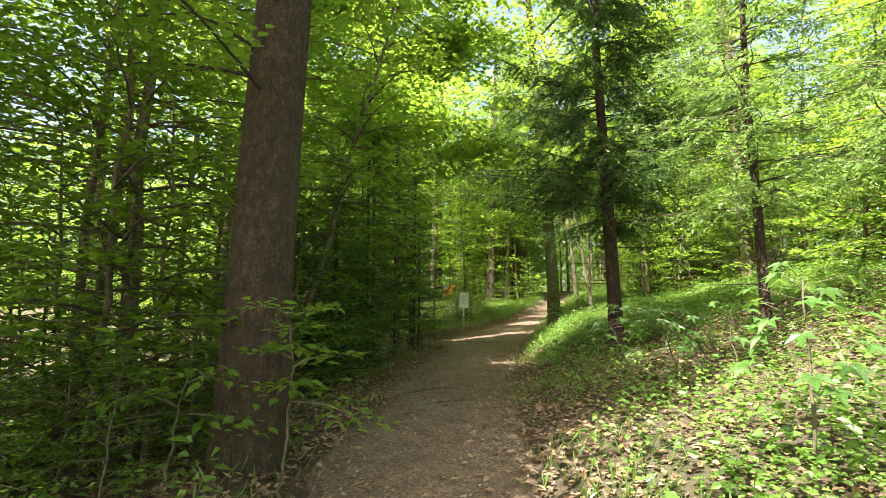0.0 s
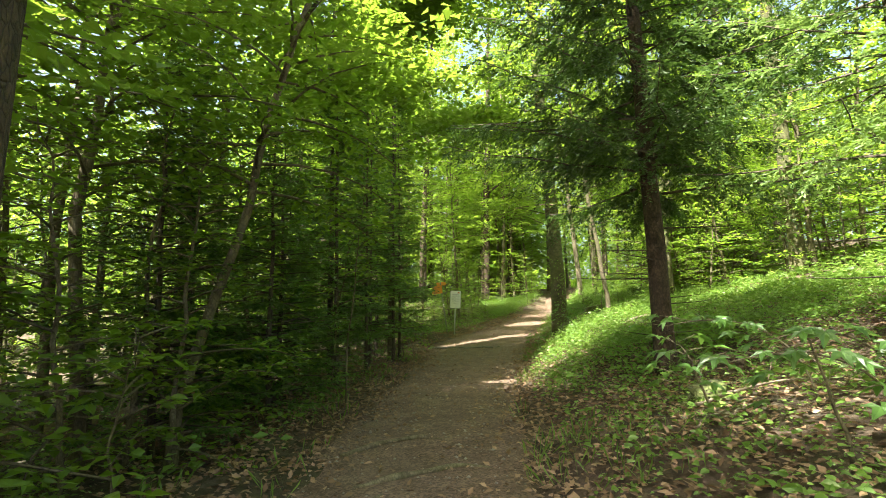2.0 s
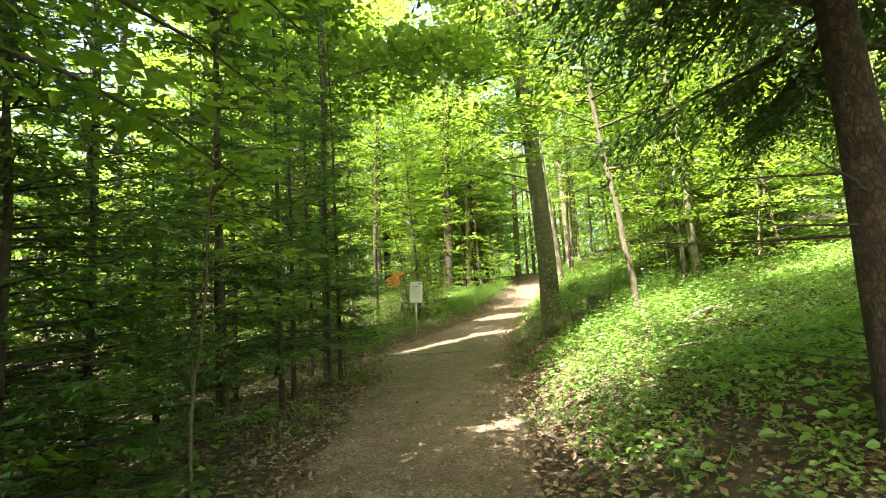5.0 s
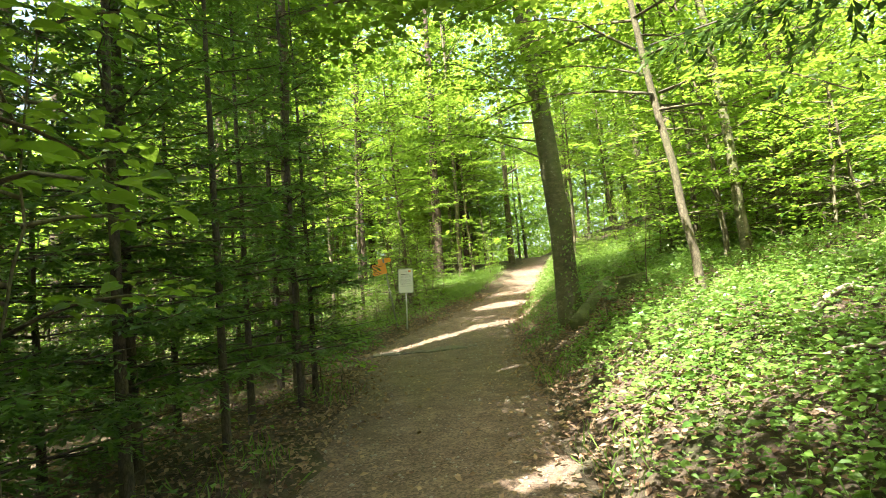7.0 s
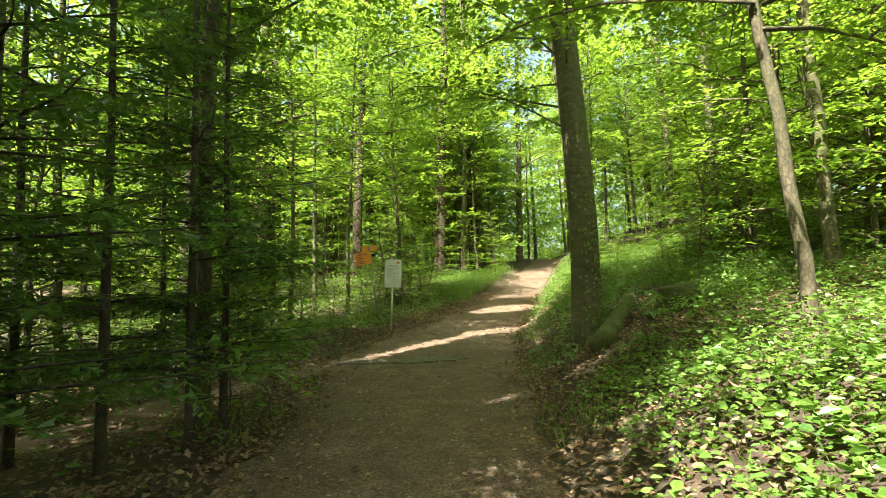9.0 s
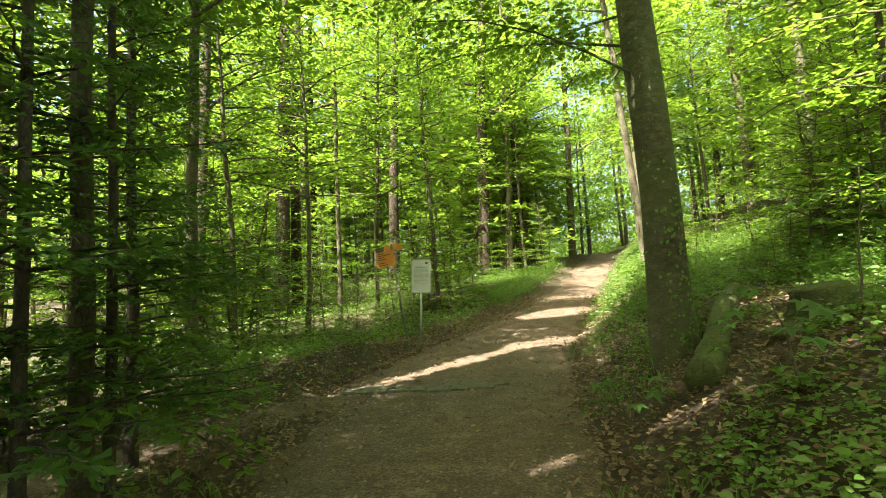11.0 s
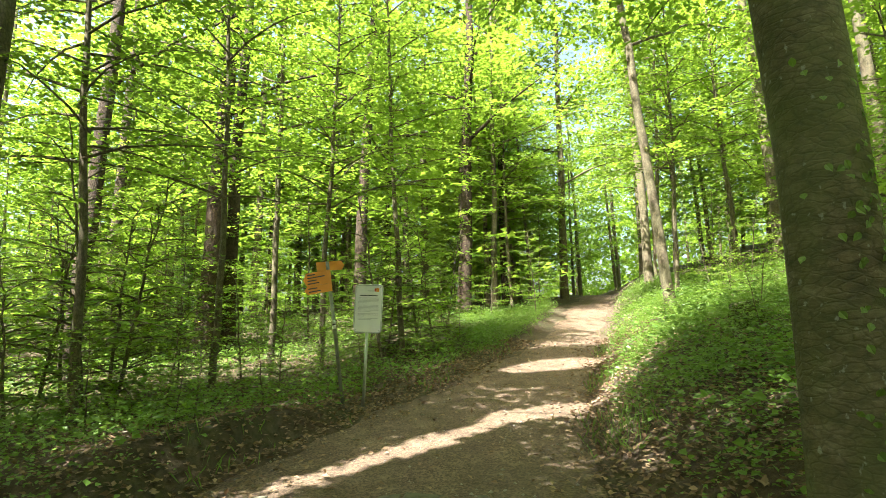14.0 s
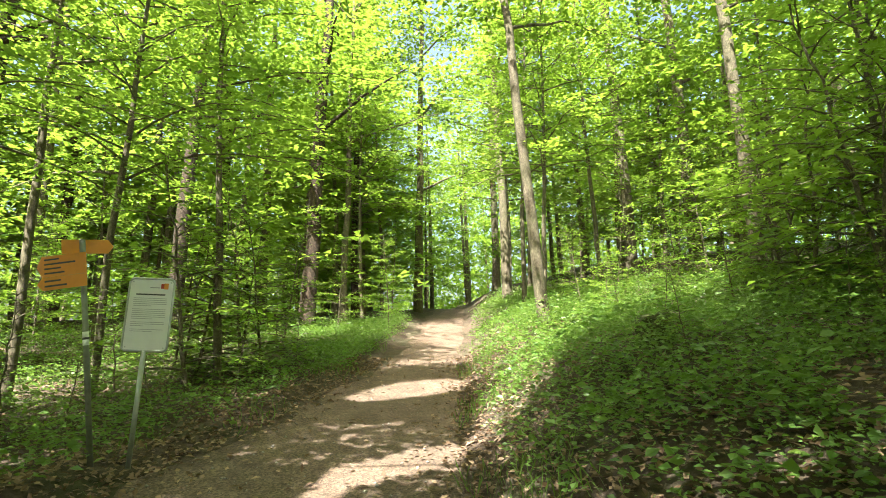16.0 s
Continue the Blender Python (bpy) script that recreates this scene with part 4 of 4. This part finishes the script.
# ---- signs ----


def slab(w, d, h, bevel=0.0, seg=2):
    bm = bmesh.new()
    bmesh.ops.create_cube(bm, size=1)
    bmesh.ops.scale(bm, vec=(w, d, h), verts=bm.verts)
    if bevel:
        bmesh.ops.bevel(bm, geom=list(bm.edges), offset=bevel, segments=seg, affect="EDGES", profile=0.5)
    return bm


def moved(bm, x, y, z):
    bmesh.ops.translate(bm, vec=(x, y, z), verts=bm.verts)
    return bm


def rod(radius, height, sides=16):
    bm = bmesh.new()
    bmesh.ops.create_cone(bm, cap_ends=True, segments=sides, radius1=radius, radius2=radius, depth=height)
    bmesh.ops.translate(bm, vec=(0, 0, height / 2), verts=bm.verts)
    for f in bm.faces:
        f.smooth = len(f.verts) == 4
    return bm


def outline(points, thickness):
    bm = bmesh.new()
    f = bm.faces.new([bm.verts.new((x, 0, z)) for x, z in points])
    e = bmesh.ops.extrude_face_region(bm, geom=[f])
    bmesh.ops.translate(bm, vec=(0, thickness, 0), verts=[v for v in e["geom"] if isinstance(v, bmesh.types.BMVert)])
    bmesh.ops.recalc_face_normals(bm, faces=bm.faces)
    return bm


def rounded(w, h, rad, n=6):
    pts = []
    for cx, cz, a0 in ((w / 2 - rad, h / 2 - rad, 0), (-w / 2 + rad, h / 2 - rad, 90), (-w / 2 + rad, -h / 2 + rad, 180), (w / 2 - rad, -h / 2 + rad, 270)):
        for k in range(n + 1):
            a = radians(a0 + 90 * k / n)
            pts.append((cx + rad * math.cos(a), cz + rad * math.sin(a)))
    return pts


def info_board():
    """Notice board on one steel pole: panel, rim, print in bars."""
    thing = new("notice_board")
    part("pole", rod(0.022, 1.05), GALV, thing, "galvanised steel pole")
    part("back_plate", moved(outline(rounded(0.42, 0.67, 0.045), 0.012), 0, 0.004, 1.38), GALV, thing)
    panel = part("panel", moved(outline(rounded(0.395, 0.645, 0.035), 0.004), 0, -0.002, 1.38), WHITE, thing, "white printed panel")
    rim = tube_mesh("rim", [tube(np.array([(x, 0, z + 1.38) for x, z in rounded(0.415, 0.665, 0.045) + [rounded(0.415, 0.665, 0.045)[0]]]), np.full(29, 0.011), 8)], GALV)
    part("rim", rim, GALV, thing, "rounded metal rim")
    z = 1.38 + 0.185
    part("heading", moved(slab(0.27, 0.002, 0.013), 0, -0.004, z), INK, panel)
    z -= 0.035
    for count in (5, 6, 3, 2):
        for k in range(count):
            w = 0.31 if k < count - 1 else 0.31 * (0.35 + 0.5 * rng.random())
            part("text_line", moved(slab(w, 0.002, 0.0048), -0.155 + w / 2, -0.004, z), GREYINK, panel)
            z -= 0.0175
        z -= 0.014
    part("emblem", moved(slab(0.04, 0.002, 0.055), 0.135, -0.004, 1.38 + 0.265), ORANGE, panel)
    part("emblem_figure", moved(slab(0.028, 0.002, 0.045), 0.10, -0.004, 1.38 + 0.265), RED, panel)
    part("text_line", moved(slab(0.09, 0.002, 0.009), 0.03, -0.004, 1.38 + 0.25), GREYINK, panel)
    for sx in (-0.175, 0.175):
        for sz in (-0.3, 0.3):
            bm = rod(0.006, 0.004, 8)
            bmesh.ops.rotate(bm, verts=bm.verts, matrix=Matrix.Rotation(radians(90), 3, "X"))
            part("screw", moved(bm, sx, -0.001, 1.38 + sz), GALV, panel)
    return tagged(thing, "white printed notice board in a metal rim on a steel pole", "sign")


def arrow_plate(w, h, notch, thing, x, y, z, turn, lines):
    """Orange direction plate pointed at one end."""
    pts = [(w / 2, -h / 2), (w / 2, h / 2), (-w / 2 + notch, h / 2), (-w / 2, 0), (-w / 2 + notch, -h / 2)]
    plate = part("direction_plate", outline(pts, 0.006), ORANGE, thing, "orange enamelled direction plate")
    plate.matrix_basis = pose(x, y, z, 0, 0, turn)
    step = h / (lines + 0.6)
    for k in range(lines):
        ln = w * (0.28 + 0.35 * rng.random())
        part("text_line", moved(slab(ln, 0.002, step * 0.36), -w / 2 + notch + 0.02 + ln / 2, -0.0015, h / 2 - step * (k + 0.8)), INK, plate)
    return plate


def signpost():
    thing = new("signpost")
    part("pole", rod(0.024, 2.02), POLE, thing, "grey-green steel pole")
    arrow_plate(0.42, 0.19, 0.045, thing, -0.165, -0.034, 1.80, 0, 4)
    arrow_plate(0.42, 0.115, 0.045, thing, -0.165, -0.034, 1.645, 0, 2)
    arrow_plate(0.40, 0.13, 0.045, thing, 0.03, 0.034, 1.955, 214, 2)
    part("trail_mark", moved(rod(0.0255, 0.05), 0, 0, 1.13), WHITE, thing, "white trail marking")
    part("trail_mark", moved(rod(0.0252, 0.02), 0, 0, 1.11), INK, thing, "black trail marking")
    part("trail_mark", moved(rod(0.0255, 0.05), 0, 0, 1.06), WHITE, thing, "white trail marking")
    part("clamp", moved(rod(0.03, 0.03), 0, 0, 1.67), GALV, thing)
    part("clamp", moved(rod(0.03, 0.03), 0, 0, 1.86), GALV, thing)
    return tagged(thing, "hiking signpost with orange direction plates on a grey pole", "signpost")


info_board().matrix_basis = place(1.0, 23.4, -0.02, -18) @ pose(0, 0, 0, 0, 3, 0)
signpost().matrix_basis = place(0.74, 23.3, -0.02, -14) @ pose(0, 0, 0, 0, -7.5, 0)

# ---- stone step, roots, fallen wood ----
edging = new("stone_step")
edging.matrix_basis = pose(1.1, 20.1, float(rise(20.1)) - 0.02, 0, 0, -4)
r = np.random.default_rng(8)
for row in range(2):
    x = -1.1 + 0.1 * row
    while x < 1.0:
        w = r.uniform(0.2, 0.42)
        bm = slab(w - 0.015, 0.26, 0.14, 0.018)
        for vert in bm.verts:
            vert.co += Vector(r.normal(0, 0.008, 3))
        st = part("stone", bm, STONE, edging)
        st.matrix_basis = pose(x + w / 2, -0.15 + 0.27 * row + r.normal(0, 0.015), r.normal(0, 0.006), r.normal(0, 1.5), r.normal(0, 1.5), r.normal(0, 3))
        x += w
tagged(edging, "low step of flat weathered stones set across the path", "step")


def root(points, radius, label="bare tree root crossing the path"):
    P = np.array([(x, y, float(rise(y)) + z + 0.018) for x, y, z in points])
    t = np.linspace(0, 1, len(P))
    ts = np.linspace(0, 1, 18)
    C = np.array([np.interp(ts, t, P[:, i]) for i in range(3)]).T
    C[1:-1] = (C[:-2] + C[1:-1] + C[2:]) / 3
    ob = new("tree_root", tube_mesh("tree_root", [tube(C, radius * (1 - 0.6 * ts) * (1 - 0.15 * np.sin(ts * 17)), 8, 0.15)], BARK_THIN))
    return tagged(ob, label, "root")


root(((-0.35, 6.7, 0.0), (-0.1, 6.85, 0.04), (0.15, 7.0, 0.03), (0.45, 7.2, 0.03), (0.7, 7.15, 0.0)), 0.034)
root(((-0.6, 7.6, 0.0), (-0.3, 7.9, 0.035), (0.1, 8.15, 0.04), (0.3, 8.1, 0.01)), 0.03)
root(((-0.5, 6.1, 0.0), (-0.3, 6.3, 0.03), (-0.15, 6.5, 0.02), (-0.1, 6.7, 0.0)), 0.025)


def log(a, b, radius, mat, label, name="fallen_log"):
    A, B = np.array(a, float), np.array(b, float)
    t = np.linspace(0, 1, 24)
    C = A + (B - A) * t[:, None] + np.stack([0.03 * np.sin(t * 7), 0 * t, 0.02 * np.sin(t * 9)], 1)
    return tagged(new(name, tube_mesh(name, [tube(C, radius * (1 - 0.25 * t) * (1 + 0.06 * np.sin(t * 40)), 18, 0.16)], mat)), label, "log")


log((3.5, 16.9, float(land(3.5, 16.9)) + 0.07), (5.35, 19.7, float(land(5.35, 19.7)) + 0.10), 0.145, MOSSY, "moss-covered fallen log beside the beech")

# ---- saplings and small growth beside the path ----


def lobed_leaf(size):
    """Five-lobed maple leaf, slightly cupped."""
    bm = bmesh.new()
    c = bm.verts.new((0, 0, 0))
    ring = []
    for a, d in ((-150, 0.35), (-118, 0.72), (-88, 0.42), (-58, 0.95), (-28, 0.5), (0, 1.1), (28, 0.5), (58, 0.95), (88, 0.42), (118, 0.72), (150, 0.35)):
        x, y = d * math.sin(radians(a)), d * math.cos(radians(a))
        ring.append(bm.verts.new((x * size * 0.5, (y + 0.3) * size * 0.5, size * (0.05 - 0.16 * d * d))))
    c.co.y = 0.12 * size
    for p, q in zip(ring, ring[1:]):
        bm.faces.new((c, q, p))
    me = bpy.data.meshes.new("leaf")
    bm.to_mesh(me)
    bm.free()
    me.materials.append(MAPLE)
    return me


def maple_sapling(x, y, height, count, seed, bend):
    r = np.random.default_rng(seed)
    thing = new("maple_sapling")
    thing.matrix_basis = place(x, y)
    P = stem_path(height, bend, 0.03, 9, seed)
    part("stem", tube_mesh("stem", [tube(P, 0.010 * (1 - 0.7 * np.linspace(0, 1, 9)) + 0.002, 6)], BARK_THIN), BARK_THIN, thing)
    shapes = [lobed_leaf(s) for s in (0.17, 0.21, 0.25)]
    for k in range(count):
        u = 0.35 + 0.65 * (k + 0.5) / count
        a = k * 2.2 + r.normal(0, 0.3)
        p = on_path(P, height * u)
        reach = 0.10 + 0.26 * (1.1 - u) + 0.08 * r.random()
        q = p + np.array([math.cos(a) * reach, math.sin(a) * reach, 0.03 + 0.08 * r.random()])
        stalk = part("leaf_stalk", tube_mesh("leaf_stalk", [tube(np.linspace(p, q, 4), np.full(4, 0.0022), 4)], BARK_THIN), BARK_THIN, thing)
        leaf = part("leaf", shapes[k % 3], MAPLE, thing)
        leaf.matrix_basis = pose(*q, r.normal(-14, 9), r.normal(0, 10), math.degrees(a) - 90)
    return tagged(thing, "maple sapling with broad lobed green leaves on the bank", "sapling")




def maple_spray(root, tip, count, seed):
    """Young maple whose stem leans over and carries its leaves in a flat spray."""
    r = np.random.default_rng(seed)
    thing = new("maple_sapling")
    base = np.array([root[0], root[1], float(land(*root))])
    thing.matrix_basis = pose(*base)
    end = np.array(tip) - base
    u = np.linspace(0, 1, 14)
    P = np.stack([end[0] * u ** 1.8, end[1] * u ** 1.8, end[2] * 1.08 * np.sin(u * 1.9) / math.sin(1.9) * (1 - 0.07 * u)], 1)
    part("stem", tube_mesh("stem", [tube(P, 0.008 * (1 - 0.75 * u) + 0.0015, 6)], BARK_THIN), BARK_THIN, thing)
    shapes = [lobed_leaf(s) for s in (0.13, 0.16, 0.185)]
    along = math.atan2(end[1], end[0])
    for k in range(count):
        v = 0.5 + 0.5 * (k + 0.5) / count
        p = np.array([np.interp(v, u, P[:, j]) for j in range(3)])
        a = along + (1 if k % 2 else -1) * (1.35 - 1.1 * (v - 0.5) * 2) + r.normal(0, 0.25)
        reach = 0.10 + 0.14 * r.random()
        q = p + np.array([math.cos(a) * reach, math.sin(a) * reach, 0.02 + 0.03 * r.random()])
        part("leaf_stalk", tube_mesh("leaf_stalk", [tube(np.linspace(p, q, 4), np.full(4, 0.002), 4)], BARK_THIN), BARK_THIN, thing)
        leaf = part("leaf", shapes[k % 3], MAPLE, thing)
        leaf.matrix_basis = pose(*q, r.normal(-22, 8), r.normal(0, 9), math.degrees(a) - 90)
    return tagged(thing, "leaning maple sapling with a flat spray of lobed leaves", "sapling")


maple_spray((2.75, 5.5), (1.62, 5.2, 1.45), 14, 21)
maple_spray((2.9, 5.6), (1.95, 5.4, 1.54), 10, 24)
maple_spray((2.9, 6.4), (1.8, 6.3, 1.6), 14, 22)
maple_spray((4.9, 17.6), (3.75, 17.7, 1.87), 10, 23)
maple_sapling(2.05, 3.05, 1.05, 34, 1, (0.05, 0.0))
maple_sapling(2.45, 5.55, 0.7, 20, 2, (-0.25, 0.0))
maple_sapling(2.9, 5.3, 0.6, 14, 3, (0.1, 0.1))
maple_sapling(2.35, 6.8, 0.6, 18, 4, (-0.15, -0.1))
maple_sapling(3.0, 17.2, 0.42, 12, 5, (0.05, 0))
maple_sapling(3.6, 15.8, 0.55, 14, 6, (-0.1, 0))
maple_sapling(4.6, 16.6, 1.2, 12, 7, (0.2, 0.1))

for x, y, h, s, seed, bend in ((-1.05, 3.72, 1.3, 0.6, 201, (0.1, -0.1)), (-1.95, 4.0, 1.1, 0.6, 202, (0.1, 0)), (-1.35, 10.9, 2.7, 1.0, 203, (0.35, -0.2)), (-1.9, 6.3, 1.2, 0.7, 204, (0.1, 0)), (-2.6, 4.6, 1.3, 0.8, 205, (0, 0)), (-0.55, 15.85, 1.25, 0.7, 206, (0.1, -0.1)), (-0.95, 9.95, 3.5, 0.8, 207, (0.25, -0.1)), (-0.3, 16.5, 0.8, 0.5, 208, (0, 0))):
    put(broadleaf(h, 0.012, h * 0.45, s, 9, 0.085, BARK_THIN, seed, bend, "beech sapling with fresh green leaves", 0.03, 0.2, 1.4, "near"), x, y)

# ivy on the beech
r = np.random.default_rng(77)
n = 460
a = r.normal(-0.4, 0.8, n)
h = 0.05 + 2.2 * r.random(n) ** 1.7
rad = 0.225 * (1 - 0.04 * h) * (1 + 0.5 * np.exp(-h / 0.28)) + 0.015
out = np.stack([np.cos(a), np.sin(a), 0 * a], 1)
pos = out * rad[:, None] + np.stack([-0.05 * h * 0.9, 0 * h, h], 1)
V, F = fine_ovals(pos, np.stack([r.normal(0, 0.6, n), r.normal(0, 0.6, n), -np.ones(n)], 1) + out * 0.25, out, 0.03 + 0.028 * r.random(n), 0.036)
ivy = new("ivy", soup("ivy", V + np.array([3.94, 18.35, float(land(3.94, 18.35))]), F, HERB))
tagged(ivy, "ivy climbing the foot of the beech trunk", "ivy", kind="stuff")


def stump(x, y, radius, height, seed):
    r = np.random.default_rng(seed)
    n = 9
    t = np.linspace(0, 1, n)
    C = np.stack([0.03 * np.sin(t * 3), 0 * t, -0.15 + (height + 0.15) * t], 1)
    thing = new("tree_stump", tube_mesh("tree_stump", [tube(C, radius * (1.25 - 0.35 * t ** 0.5), 14, 0.22, 0.5)], MOSSY))
    thing.matrix_basis = place(x, y)
    return tagged(thing, "old mossy tree stump among herbs", "stump")


stump(2.6, 7.4, 0.16, 0.14, 1)
stump(5.9, 22.4, 0.17, 0.3, 2)
stump(4.5, 16.9, 0.22, 0.3, 3)


def fallen_branch(x, y, length, turn, radius, seed):
    r = np.random.default_rng(seed)
    t = np.linspace(0, 1, 10)
    X = x + length * (t - 0.5) * math.cos(radians(turn))
    Y = y + length * (t - 0.5) * math.sin(radians(turn))
    Z = land(X, Y) + radius + 0.02 + 0.06 * np.sin(t * 3.1) * r.random()
    C = np.stack([X, Y, Z], 1) + np.cumsum(r.normal(0, 0.012, (10, 3)), 0) * [1, 1, 0.3]
    items = [tube(C, radius * (1 - 0.7 * t) + 0.002, 6, 0.1)]
    for k in (3, 5, 7):
        d = unit(r.normal(0, 1, 3) * [1, 1, 0.4] + [0, 0, 0.25])
        items.append(tube(np.linspace(C[k], C[k] + d * length * 0.22, 4), np.linspace(radius * 0.5, 0.002, 4), 4))
    return tagged(new("fallen_branch", tube_mesh("fallen_branch", items, DEADWOOD)), "dry fallen branch lying on leaf litter", "branch", "fallen branches")


for i, (x, y, length, turn) in enumerate(((2.9, 7.0, 1.1, -30), (3.6, 4.9, 1.3, 60), (4.3, 12.4, 1.6, 20), (-1.6, 5.6, 0.9, 80), (-2.4, 9.0, 1.2, 30), (3.3, 11.2, 0.8, 130), (-0.9, 21.6, 1.0, 10), (5.4, 13.2, 1.5, -15), (4.9, 15.2, 1.2, 70), (-3.2, 26.5, 2.2, 40))):
    fallen_branch(x, y, length, turn, 0.014 + 0.006 * (i % 3), 300 + i)

# grass tufts at the edge of the path
r = np.random.default_rng(91)
n = 5200
y = r.uniform(1.5, 30, n)
side = r.random(n) < 0.65
x = np.where(side, right_edge(y) + np.abs(r.normal(0.45, 0.3, n)), left_edge(y) - np.abs(r.normal(0.5, 0.3, n)))
k = (np.sin(x * 3 + y * 1.3) + np.sin(y * 2.1)) > 0.2
x, y = x[k], y[k]
n = len(x)
o = r.normal(0, 1, (n, 3)) * [0.5, 0.5, 0] + [0, 0, 1]
V, F = flakes(np.stack([x, y, land(x, y)], 1), o, r.normal(0, 1, (n, 3)), 0.10 + 0.14 * r.random(n), 0.012)
tagged(new("grass_tufts", soup("grass_tufts", V, F, HERB)), "thin grass blades at the edge of the path", "grass", kind="stuff")
